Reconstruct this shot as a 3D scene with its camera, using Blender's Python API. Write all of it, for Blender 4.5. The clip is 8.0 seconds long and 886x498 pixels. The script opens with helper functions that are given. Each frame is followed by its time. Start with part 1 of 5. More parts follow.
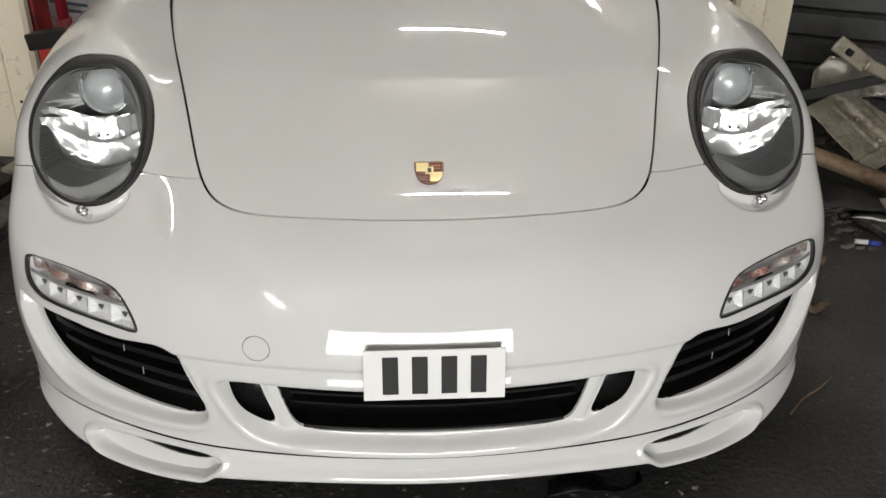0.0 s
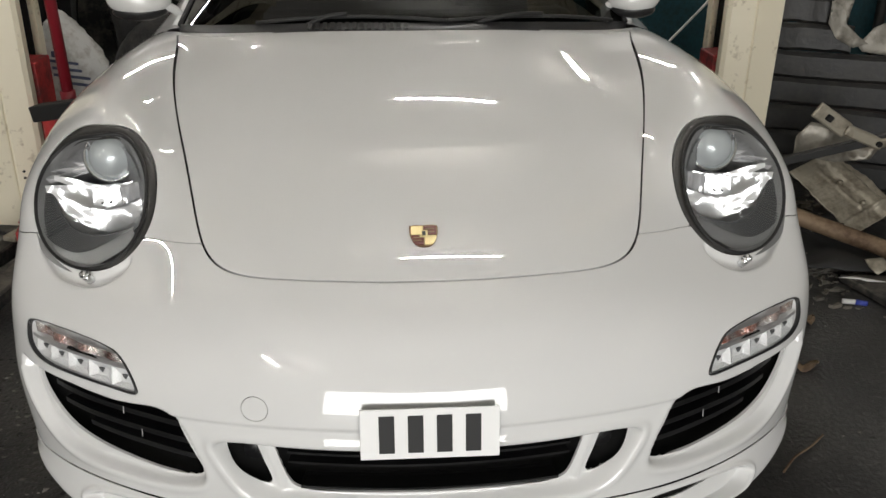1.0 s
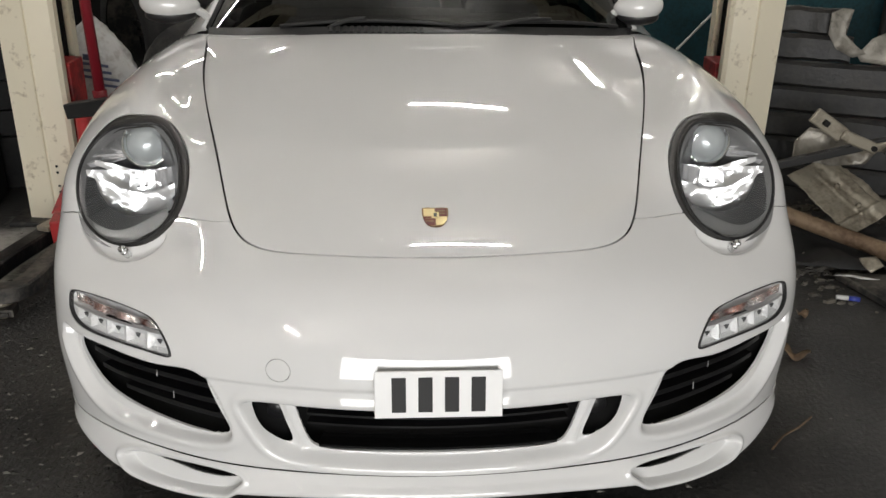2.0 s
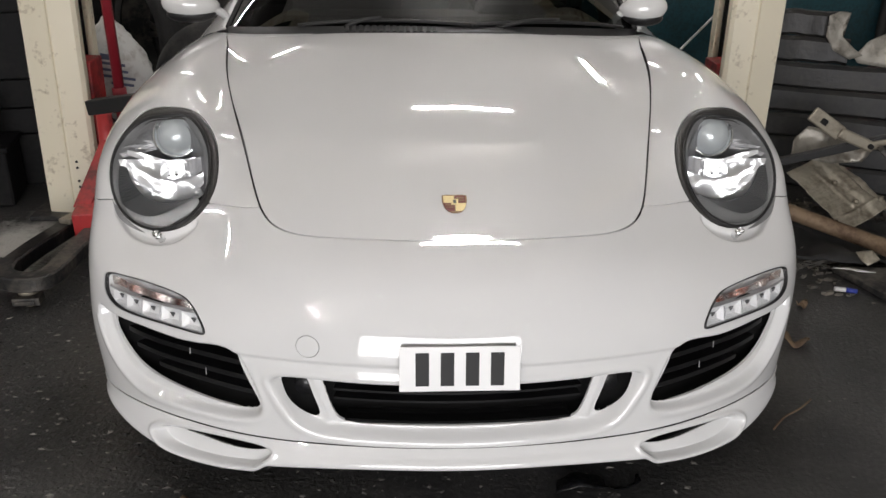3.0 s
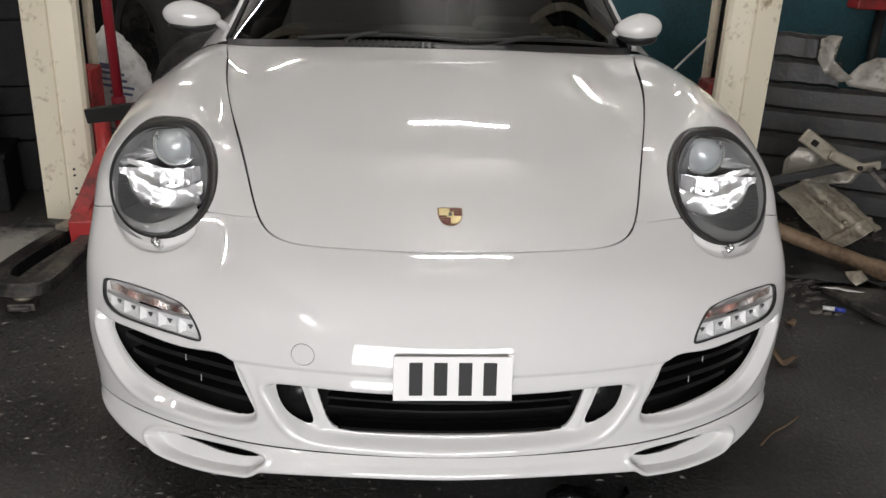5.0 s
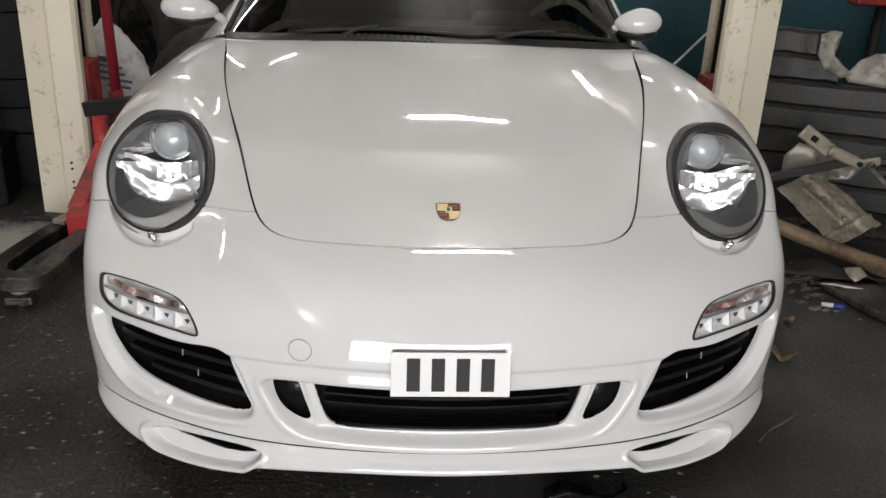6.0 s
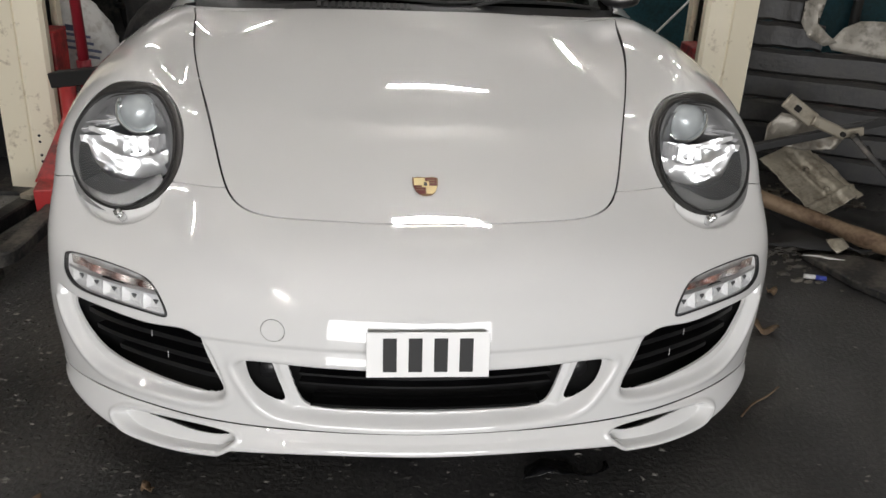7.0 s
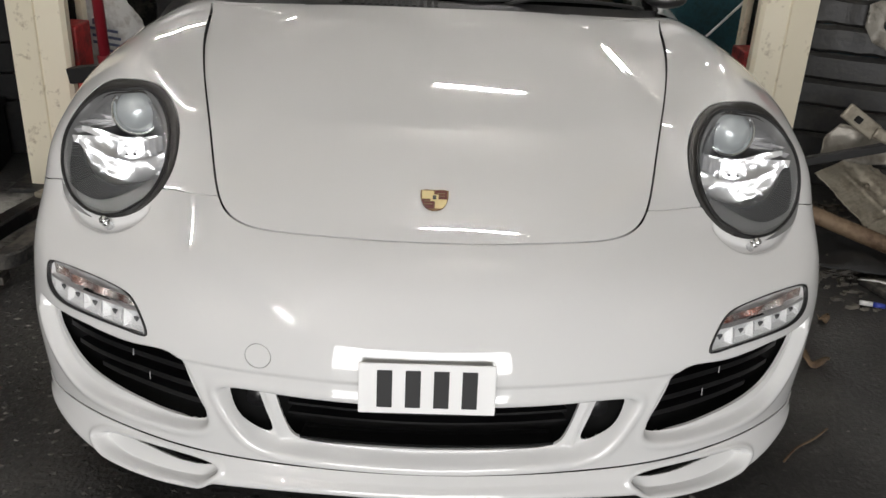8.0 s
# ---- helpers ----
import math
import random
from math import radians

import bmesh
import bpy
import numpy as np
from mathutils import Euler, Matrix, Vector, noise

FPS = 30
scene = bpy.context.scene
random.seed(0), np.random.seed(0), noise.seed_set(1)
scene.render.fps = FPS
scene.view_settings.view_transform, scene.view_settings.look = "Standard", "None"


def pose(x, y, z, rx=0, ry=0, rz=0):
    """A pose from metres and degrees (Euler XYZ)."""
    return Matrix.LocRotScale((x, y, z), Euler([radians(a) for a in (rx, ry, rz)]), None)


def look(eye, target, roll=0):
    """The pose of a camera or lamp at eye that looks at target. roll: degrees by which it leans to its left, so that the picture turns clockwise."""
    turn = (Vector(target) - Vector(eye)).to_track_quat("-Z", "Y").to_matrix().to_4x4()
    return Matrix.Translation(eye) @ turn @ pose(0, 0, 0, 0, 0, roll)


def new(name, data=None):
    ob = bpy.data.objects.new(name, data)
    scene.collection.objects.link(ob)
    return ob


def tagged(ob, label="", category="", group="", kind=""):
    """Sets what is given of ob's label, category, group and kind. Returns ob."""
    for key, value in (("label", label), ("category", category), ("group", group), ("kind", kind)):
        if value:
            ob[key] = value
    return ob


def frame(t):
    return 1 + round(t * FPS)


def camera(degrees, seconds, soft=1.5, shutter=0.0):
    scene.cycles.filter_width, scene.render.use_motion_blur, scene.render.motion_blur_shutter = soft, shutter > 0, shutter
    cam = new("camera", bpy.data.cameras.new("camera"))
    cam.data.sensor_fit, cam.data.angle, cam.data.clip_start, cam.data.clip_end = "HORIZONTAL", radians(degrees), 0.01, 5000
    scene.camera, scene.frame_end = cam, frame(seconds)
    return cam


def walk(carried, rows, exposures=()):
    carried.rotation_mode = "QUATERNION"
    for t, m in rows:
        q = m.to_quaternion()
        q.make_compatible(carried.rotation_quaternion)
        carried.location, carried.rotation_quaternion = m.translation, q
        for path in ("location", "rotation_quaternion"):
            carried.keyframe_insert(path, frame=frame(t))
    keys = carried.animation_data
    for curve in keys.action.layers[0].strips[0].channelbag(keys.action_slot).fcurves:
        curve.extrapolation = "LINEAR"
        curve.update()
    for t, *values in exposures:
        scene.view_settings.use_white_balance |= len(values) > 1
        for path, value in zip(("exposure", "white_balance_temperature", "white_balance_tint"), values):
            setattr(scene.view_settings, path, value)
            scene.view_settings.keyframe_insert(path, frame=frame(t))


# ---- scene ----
cam = camera(54.5, 8.0)
PATH = [
    (0, (-0.06, -1.193, 1.294), (0.042, 0.55, 0.318), 0.5),
    (0.5, (-0.063, -1.202, 1.3), (0.081, 0.564, 0.371), 1.1),
    (1, (-0.062, -1.237, 1.306), (0.056, 0.575, 0.468), 0.2),
    (1.5, (-0.046, -1.309, 1.303), (0.036, 0.523, 0.505), 0.4),
    (2.8, (-0.116, -1.485, 1.292), (-0.009, 0.335, 0.468), 0.9),
    (3, (-0.119, -1.495, 1.293), (-0.022, 0.338, 0.499), 0.8),
    (3.5, (-0.126, -1.525, 1.297), (-0.048, 0.323, 0.536), 1.0),
    (4, (-0.126, -1.525, 1.297), (-0.022, 0.318, 0.526), 1.9),
    (4.5, (-0.126, -1.525, 1.297), (-0.013, 0.321, 0.536), 1.9),
    (6, (-0.124, -1.515, 1.296), (-0.007, 0.325, 0.523), 2.2),
    (6.5, (-0.122, -1.51, 1.295), (0.009, 0.317, 0.492), 2.1),
    (7, (-0.11, -1.461, 1.288), (0.049, 0.348, 0.452), 2.4),
    (7.5, (-0.055, -1.353, 1.265), (0.065, 0.453, 0.416), 2.5),
    (8, (-0.019, -1.291, 1.255), (0.027, 0.523, 0.415), 2.5),
]
walk(cam, [(t, look(eye, target, roll)) for t, eye, target, roll in PATH],
     exposures=[(0.0, 0.97, 6640, 10), (1.5, 0.97, 6640, 10), (3.0, 1.04, 6480, 14), (6.0, 1.04, 6480, 13), (8.0, 1.0, 6520, 12)])

# ---- world and lights ----
world = bpy.data.worlds.new("world")
world.use_nodes = True
scene.world = world
sky = world.node_tree.nodes.new("ShaderNodeTexSky")
sky.sky_type, sky.sun_disc, sky.sun_elevation, sky.sun_rotation = "NISHITA", False, radians(35), radians(120)
world.node_tree.links.new(sky.outputs[0], world.node_tree.nodes["Background"].inputs[0])
world.node_tree.nodes["Background"].inputs[1].default_value = 0.08

# daylight of the open garage door behind the camera
DOOR_Y = -5.2
door_light = new("door_daylight", bpy.data.lights.new("door_daylight", "AREA"))
door_light.data.shape, door_light.data.size, door_light.data.size_y = "RECTANGLE", 3.5, 2.3
door_light.data.energy, door_light.data.color = 110, (1.0, 0.99, 0.97)
door_light.matrix_basis = pose(-0.1, DOOR_Y + 0.02, 1.2, 90, 0, 0)

CEILING, TUBE_Z = 4.95, 4.53


# ---- materials ----
def mat(name, colour, rough=0.5, metal=0.0, coat=0.0, spots=None, amount=0.3, scale=6.0, bump=0.0, fine=60.0, tell=0.0):
    """A principled material: base colour, blotches of a second colour at one scale, grain and relief at a finer one."""
    m = bpy.data.materials.new(name)
    m.use_nodes = True
    nt = m.node_tree
    b = nt.nodes["Principled BSDF"]
    b.inputs["Roughness"].default_value = rough
    b.inputs["Metallic"].default_value = metal
    b.inputs["Coat Weight"].default_value = coat
    b.inputs["Coat Roughness"].default_value = 0.012
    base = (*colour, 1)
    b.inputs["Base Color"].default_value = base
    if spots is None and bump == 0 and tell == 0:
        return m
    tc = nt.nodes.new("ShaderNodeTexCoord")
    big = nt.nodes.new("ShaderNodeTexNoise")
    big.inputs["Scale"].default_value, big.inputs["Detail"].default_value = scale, 6
    small = nt.nodes.new("ShaderNodeTexNoise")
    small.inputs["Scale"].default_value, small.inputs["Detail"].default_value = fine, 4
    nt.links.new(tc.outputs["Object"], big.inputs["Vector"])
    nt.links.new(tc.outputs["Object"], small.inputs["Vector"])
    if spots is not None:
        ramp = nt.nodes.new("ShaderNodeValToRGB")
        ramp.color_ramp.elements[0].position = 0.62 - 0.3 * amount
        ramp.color_ramp.elements[1].position = 0.74 - 0.1 * amount
        both = nt.nodes.new("ShaderNodeMath")
        both.operation = "MULTIPLY_ADD"
        both.inputs[1].default_value = 0.35
        nt.links.new(small.outputs["Fac"], both.inputs[0])
        part_of = nt.nodes.new("ShaderNodeMath")
        part_of.operation = "MULTIPLY"
        part_of.inputs[1].default_value = 0.75
        nt.links.new(big.outputs["Fac"], part_of.inputs[0])
        nt.links.new(part_of.outputs[0], both.inputs[2])
        nt.links.new(both.outputs[0], ramp.inputs[0])
        mix = nt.nodes.new("ShaderNodeMix")
        mix.data_type = "RGBA"
        mix.inputs[6].default_value, mix.inputs[7].default_value = base, (*spots, 1)
        nt.links.new(ramp.outputs[0], mix.inputs[0])
        last = mix.outputs[2]
        if tell:
            info = nt.nodes.new("ShaderNodeObjectInfo")
            span = nt.nodes.new("ShaderNodeMapRange")
            span.inputs[3].default_value, span.inputs[4].default_value = 1 - tell, 1 + tell
            nt.links.new(info.outputs["Random"], span.inputs[0])
            hue = nt.nodes.new("ShaderNodeHueSaturation")
            nt.links.new(span.outputs[0], hue.inputs["Value"])
            nt.links.new(last, hue.inputs["Color"])
            last = hue.outputs[0]
        nt.links.new(last, b.inputs["Base Color"])
        worn = nt.nodes.new("ShaderNodeMapRange")
        worn.inputs[3].default_value, worn.inputs[4].default_value = max(rough - 0.12, 0.02), min(rough + 0.15, 1)
        nt.links.new(both.outputs[0], worn.inputs[0])
        nt.links.new(worn.outputs[0], b.inputs["Roughness"])
    if bump:
        bp = nt.nodes.new("ShaderNodeBump")
        bp.inputs["Strength"].default_value, bp.inputs["Distance"].default_value = bump, 0.004
        nt.links.new(small.outputs["Fac"], bp.inputs["Height"])
        nt.links.new(bp.outputs[0], b.inputs["Normal"])
    return m


def glass_mat(name, tint, ior=1.5, rough=0.0):
    """Thin clear glass: what lies behind it, and a mirror image that grows towards the edge."""
    m = bpy.data.materials.new(name)
    m.use_nodes = True
    nt = m.node_tree
    nt.nodes.remove(nt.nodes["Principled BSDF"])
    clear = nt.nodes.new("ShaderNodeBsdfTransparent")
    clear.inputs[0].default_value = (*tint, 1)
    gloss = nt.nodes.new("ShaderNodeBsdfGlossy")
    gloss.inputs["Roughness"].default_value = rough
    edge = nt.nodes.new("ShaderNodeFresnel")
    edge.inputs[0].default_value = ior
    mix = nt.nodes.new("ShaderNodeMixShader")
    nt.links.new(edge.outputs[0], mix.inputs[0])
    nt.links.new(clear.outputs[0], mix.inputs[1])
    nt.links.new(gloss.outputs[0], mix.inputs[2])
    nt.links.new(mix.outputs[0], nt.nodes["Material Output"].inputs[0])
    return m


def glow_mat(name, colour, strength):
    m = bpy.data.materials.new(name)
    m.use_nodes = True
    b = m.node_tree.nodes["Principled BSDF"]
    b.inputs["Base Color"].default_value = (*colour, 1)
    b.inputs["Emission Color"].default_value = (*colour, 1)
    b.inputs["Emission Strength"].default_value = strength
    return m


PAINT = mat("white_paint", (0.70, 0.70, 0.69), 0.5, 0, 1.0)
PAINT.node_tree.nodes["Principled BSDF"].inputs["Specular IOR Level"].default_value = 0.15
PAINT.node_tree.nodes["Principled BSDF"].inputs["Coat IOR"].default_value = 1.75
BLACK = mat("black_plastic", (0.014, 0.014, 0.015), 0.32, spots=(0.03, 0.03, 0.03), scale=9, bump=0.15, fine=300)
GLOSS_BLACK = mat("dark_slat_plastic", (0.005, 0.005, 0.0055), 0.38, spots=(0.012, 0.012, 0.012), scale=12, bump=0.1, fine=200)
RUBBER = mat("black_rubber", (0.012, 0.012, 0.012), 0.6)
# near-black standing in for shade in gaps, holes and the unlit back corner
PIT = mat("deep_black", (0.006, 0.006, 0.006), 0.9)
CHROME = mat("chrome", (0.86, 0.87, 0.88), 0.08, 1.0)
SATIN = mat("satin_grey_trim", (0.23, 0.23, 0.23), 0.3, 0.2)
SILVER = mat("silver_trim", (0.42, 0.42, 0.42), 0.35, 0.6)
GREY_TRIM = mat("dark_grey_trim", (0.07, 0.072, 0.075), 0.5)
CLEAR = glass_mat("clear_lens", (0.97, 0.98, 0.98), 1.3)
TINTED = glass_mat("tinted_glass", (0.06, 0.07, 0.062), 1.55)
CREAM = mat("cream_paint", (0.75, 0.69, 0.54), 0.45, spots=(0.30, 0.23, 0.14), amount=0.02, scale=9, bump=0.15, fine=55)
RED = mat("red_paint", (0.42, 0.03, 0.03), 0.4, spots=(0.12, 0.02, 0.02), amount=0.3, scale=7, bump=0.1)
DARK_STEEL = mat("dark_steel", (0.035, 0.035, 0.035), 0.5, 0.5, spots=(0.15, 0.135, 0.115), amount=0.45, scale=9, bump=0.3)
RAW_STEEL = mat("bare_steel", (0.32, 0.29, 0.23), 0.42, 0.5, spots=(0.17, 0.145, 0.11), amount=0.3, scale=12, bump=0.35)
RUST = mat("rusty_pipe", (0.23, 0.16, 0.10), 0.6, 0.3, spots=(0.10, 0.06, 0.035), amount=0.5, scale=10, bump=0.4)


def floor_mat():
    """Dark worn floor paint: broad patches, scuffs, pale chips and damp shiny spots."""
    m = mat("painted_floor", (0.018, 0.0177, 0.0175), 0.5, spots=(0.052, 0.050, 0.047), amount=0.5, scale=2.4, bump=1.0, fine=70)
    nt = m.node_tree
    b = nt.nodes["Principled BSDF"]
    tc = nt.nodes.new("ShaderNodeTexCoord")
    chips = nt.nodes.new("ShaderNodeTexNoise")
    chips.inputs["Scale"].default_value, chips.inputs["Detail"].default_value, chips.inputs["Roughness"].default_value = 48, 6, 0.75
    nt.links.new(tc.outputs["Object"], chips.inputs["Vector"])
    pick = nt.nodes.new("ShaderNodeValToRGB")
    pick.color_ramp.elements[0].position, pick.color_ramp.elements[1].position = 0.58, 0.68
    nt.links.new(chips.outputs["Fac"], pick.inputs[0])
    mix = nt.nodes.new("ShaderNodeMix")
    mix.data_type = "RGBA"
    mix.inputs[7].default_value = (0.075, 0.072, 0.067, 1)
    old = b.inputs["Base Color"].links[0].from_socket
    nt.links.new(pick.outputs[0], mix.inputs[0])
    nt.links.new(old, mix.inputs[6])
    nt.links.new(mix.outputs[2], b.inputs["Base Color"])
    # spilled pale dust by the foot of the lift
    place = nt.nodes.new("ShaderNodeVectorMath")
    place.operation = "DISTANCE"
    place.inputs[1].default_value = (-1.58 * 2.2, 1.47, 0.0)
    long = nt.nodes.new("ShaderNodeVectorMath")
    long.operation = "MULTIPLY"
    long.inputs[1].default_value = (2.2, 1.0, 1.0)
    nt.links.new(tc.outputs["Object"], long.inputs[0])
    nt.links.new(long.outputs[0], place.inputs[0])
    near = nt.nodes.new("ShaderNodeMapRange")
    near.inputs[1].default_value, near.inputs[2].default_value, near.inputs[3].default_value, near.inputs[4].default_value = 0.05, 0.55, 0.75, 0.0
    nt.links.new(place.outputs["Value"], near.inputs[0])
    flour = nt.nodes.new("ShaderNodeTexNoise")
    flour.inputs["Scale"].default_value, flour.inputs["Detail"].default_value, flour.inputs["Roughness"].default_value = 9, 8, 0.7
    nt.links.new(tc.outputs["Object"], flour.inputs["Vector"])
    total = nt.nodes.new("ShaderNodeMath")
    total.operation = "ADD"
    nt.links.new(near.outputs[0], total.inputs[0])
    nt.links.new(flour.outputs["Fac"], total.inputs[1])
    cover = nt.nodes.new("ShaderNodeMapRange")
    cover.inputs[1].default_value, cover.inputs[2].default_value, cover.inputs[4].default_value = 0.66, 1.08, 0.85
    nt.links.new(total.outputs[0], cover.inputs[0])
    dusted = nt.nodes.new("ShaderNodeMix")
    dusted.data_type = "RGBA"
    dusted.inputs[7].default_value = (0.45, 0.44, 0.41, 1)
    nt.links.new(cover.outputs[0], dusted.inputs[0])
    nt.links.new(mix.outputs[2], dusted.inputs[6])
    nt.links.new(dusted.outputs[2], b.inputs["Base Color"])
    damp = nt.nodes.new("ShaderNodeTexNoise")
    damp.inputs["Scale"].default_value, damp.inputs["Detail"].default_value = 1.1, 3
    nt.links.new(tc.outputs["Object"], damp.inputs["Vector"])
    span = nt.nodes.new("ShaderNodeMapRange")
    span.inputs[1].default_value, span.inputs[2].default_value, span.inputs[3].default_value, span.inputs[4].default_value = 0.45, 0.65, 0.55, 0.28
    nt.links.new(damp.outputs["Fac"], span.inputs[0])
    nt.links.new(span.outputs[0], b.inputs["Roughness"])
    return m


FLOOR = floor_mat()
BRICK = mat("grey_painted_brick", (0.022, 0.023, 0.025), 0.5, spots=(0.05, 0.047, 0.044), amount=0.3, scale=3, bump=0.6, fine=50, tell=0.25)
# one near-black colour shared by the left block wall and the crate
NEAR_BLACK = mat("near_black_block", (0.0045, 0.0045, 0.005), 0.55, spots=(0.012, 0.0115, 0.011), amount=0.3, scale=3, bump=0.3, fine=40, tell=0.2)
NEAR_BLACK.node_tree.nodes["Principled BSDF"].inputs["Specular IOR Level"].default_value = 0.15
PANEL = mat("scuffed_dark_paint", (0.007, 0.007, 0.0075), 0.45, spots=(0.027, 0.025, 0.022), amount=0.5, scale=8, bump=0.4, fine=50)
TEAL = mat("teal_paint", (0.012, 0.075, 0.095), 0.45, spots=(0.008, 0.035, 0.045), amount=0.5, scale=1.5, bump=0.2)
GREYWALL = mat("grey_wall", (0.13, 0.13, 0.125), 0.8, spots=(0.09, 0.09, 0.085), amount=0.4, scale=1.0, bump=0.2)
CEIL = mat("ceiling_paint", (0.50, 0.49, 0.46), 0.8, spots=(0.38, 0.36, 0.33), amount=0.4, scale=1.0, bump=0.2)
WHITE_CEIL = mat("white_ceiling_paint", (0.78, 0.77, 0.74), 0.8, spots=(0.62, 0.60, 0.56), amount=0.3, scale=0.8, bump=0.2)
# dark tone of the added ceiling panels
DIM_CEIL = mat("dim_ceiling_panel", (0.07, 0.068, 0.062), 0.8, spots=(0.04, 0.038, 0.035), amount=0.4, scale=1.2, bump=0.2)
TUBE = glow_mat("tube_glow", (1.0, 0.975, 0.94), 165.0)


# ---- mesh helpers ----
def thing(name, label, category, group="", kind=""):
    return tagged(new(name), label, category, group, kind)


def finish(name, bm, material, parent=None, label="", smooth=True):
    data = bpy.data.meshes.new(name)
    for f in bm.faces:
        f.smooth = smooth
    bm.to_mesh(data)
    bm.free()
    data.materials.append(material)
    ob = new(name, data)
    if parent is not None:
        ob.parent = parent
    if label:
        ob["label"] = label
    return ob


def part(name, bm, material, parent, label="", smooth=False):
    return finish(name, bm, material, parent, label, smooth)


def from_arrays(name, verts, faces, material, parent=None, label="", smooth=True):
    data = bpy.data.meshes.new(name)
    data.from_pydata([tuple(map(float, v)) for v in verts], [], [tuple(map(int, f)) for f in faces])
    data.polygons.foreach_set("use_smooth", [smooth] * len(data.polygons))
    data.materials.append(material)
    ob = new(name, data)
    if parent is not None:
        ob.parent = parent
    if label:
        ob["label"] = label
    return ob


def box(bm, size, m, bevel=0.0, segments=2):
    made = bmesh.ops.create_cube(bm, size=1.0, matrix=m @ Matrix.Diagonal((*size, 1)))
    if bevel:
        edges = list({e for v in made["verts"] for e in v.link_edges})
        bmesh.ops.bevel(bm, geom=edges, offset=bevel, segments=segments, affect="EDGES", profile=0.5)
    return bm


def rod(bm, a, b, r, n=12, r2=None):
    a, b = Vector(a), Vector(b)
    turn = (b - a).to_track_quat("Z", "Y").to_matrix().to_4x4()
    bmesh.ops.create_cone(bm, cap_ends=True, segments=n, radius1=r, radius2=r if r2 is None else r2, depth=(b - a).length,
                          matrix=Matrix.Translation((a + b) / 2) @ turn)
    return bm


def sweep(bm, points, section_of, closed=False, caps=True):
    """Carries a flat section (list of 2D points, or a function of 0..1 giving one) along a line of points."""
    pts = [Vector(p) for p in points]
    n = len(pts)
    rings = []
    for k, p in enumerate(pts):
        ahead = (pts[min(k + 1, n - 1)] - pts[max(k - 1, 0)]).normalized()
        side = ahead.cross(Vector((0, 0, 1)))
        side = side.normalized() if side.length > 1e-4 else Vector((1, 0, 0))
        up = side.cross(ahead)
        shape = section_of(k / (n - 1)) if callable(section_of) else section_of
        rings.append([bm.verts.new(p + side * a + up * b) for a, b in shape])
    m = len(rings[0])
    for r, q in zip(rings, rings[1:]):
        for k in range(m):
            bm.faces.new((r[k], r[(k + 1) % m], q[(k + 1) % m], q[k]))
    if caps:
        bm.faces.new(rings[0][::-1])
        bm.faces.new(rings[-1])
    return bm


def circle(r, n=10, squash=1.0):
    return [(r * math.cos(2 * math.pi * k / n), r * squash * math.sin(2 * math.pi * k / n)) for k in range(n)]


def curve(points, n):
    return cubic(np.array(points, float), np.linspace(0, len(points) - 1, n))


def cubic(control, t):
    """Natural cubic spline through the control values, at the parameters t (0 .. count - 1)."""
    c = np.asarray(control, float)
    n = len(c)
    a, b = np.eye(n), np.zeros_like(c)
    for i in range(1, n - 1):
        a[i, i - 1], a[i, i], a[i, i + 1] = 1, 4, 1
        b[i] = 6 * (c[i - 1] - 2 * c[i] + c[i + 1])
    bend = np.linalg.solve(a, b.reshape(n, -1)).reshape(c.shape)
    t = np.clip(np.asarray(t, float), 0, n - 1)
    i = np.minimum(t.astype(int), n - 2)
    f = (t - i).reshape((-1,) + (1,) * (c.ndim - 1))
    g = 1 - f
    return bend[i] * g ** 3 / 6 + bend[i + 1] * f ** 3 / 6 + (c[i] - bend[i] / 6) * g + (c[i + 1] - bend[i + 1] / 6) * f


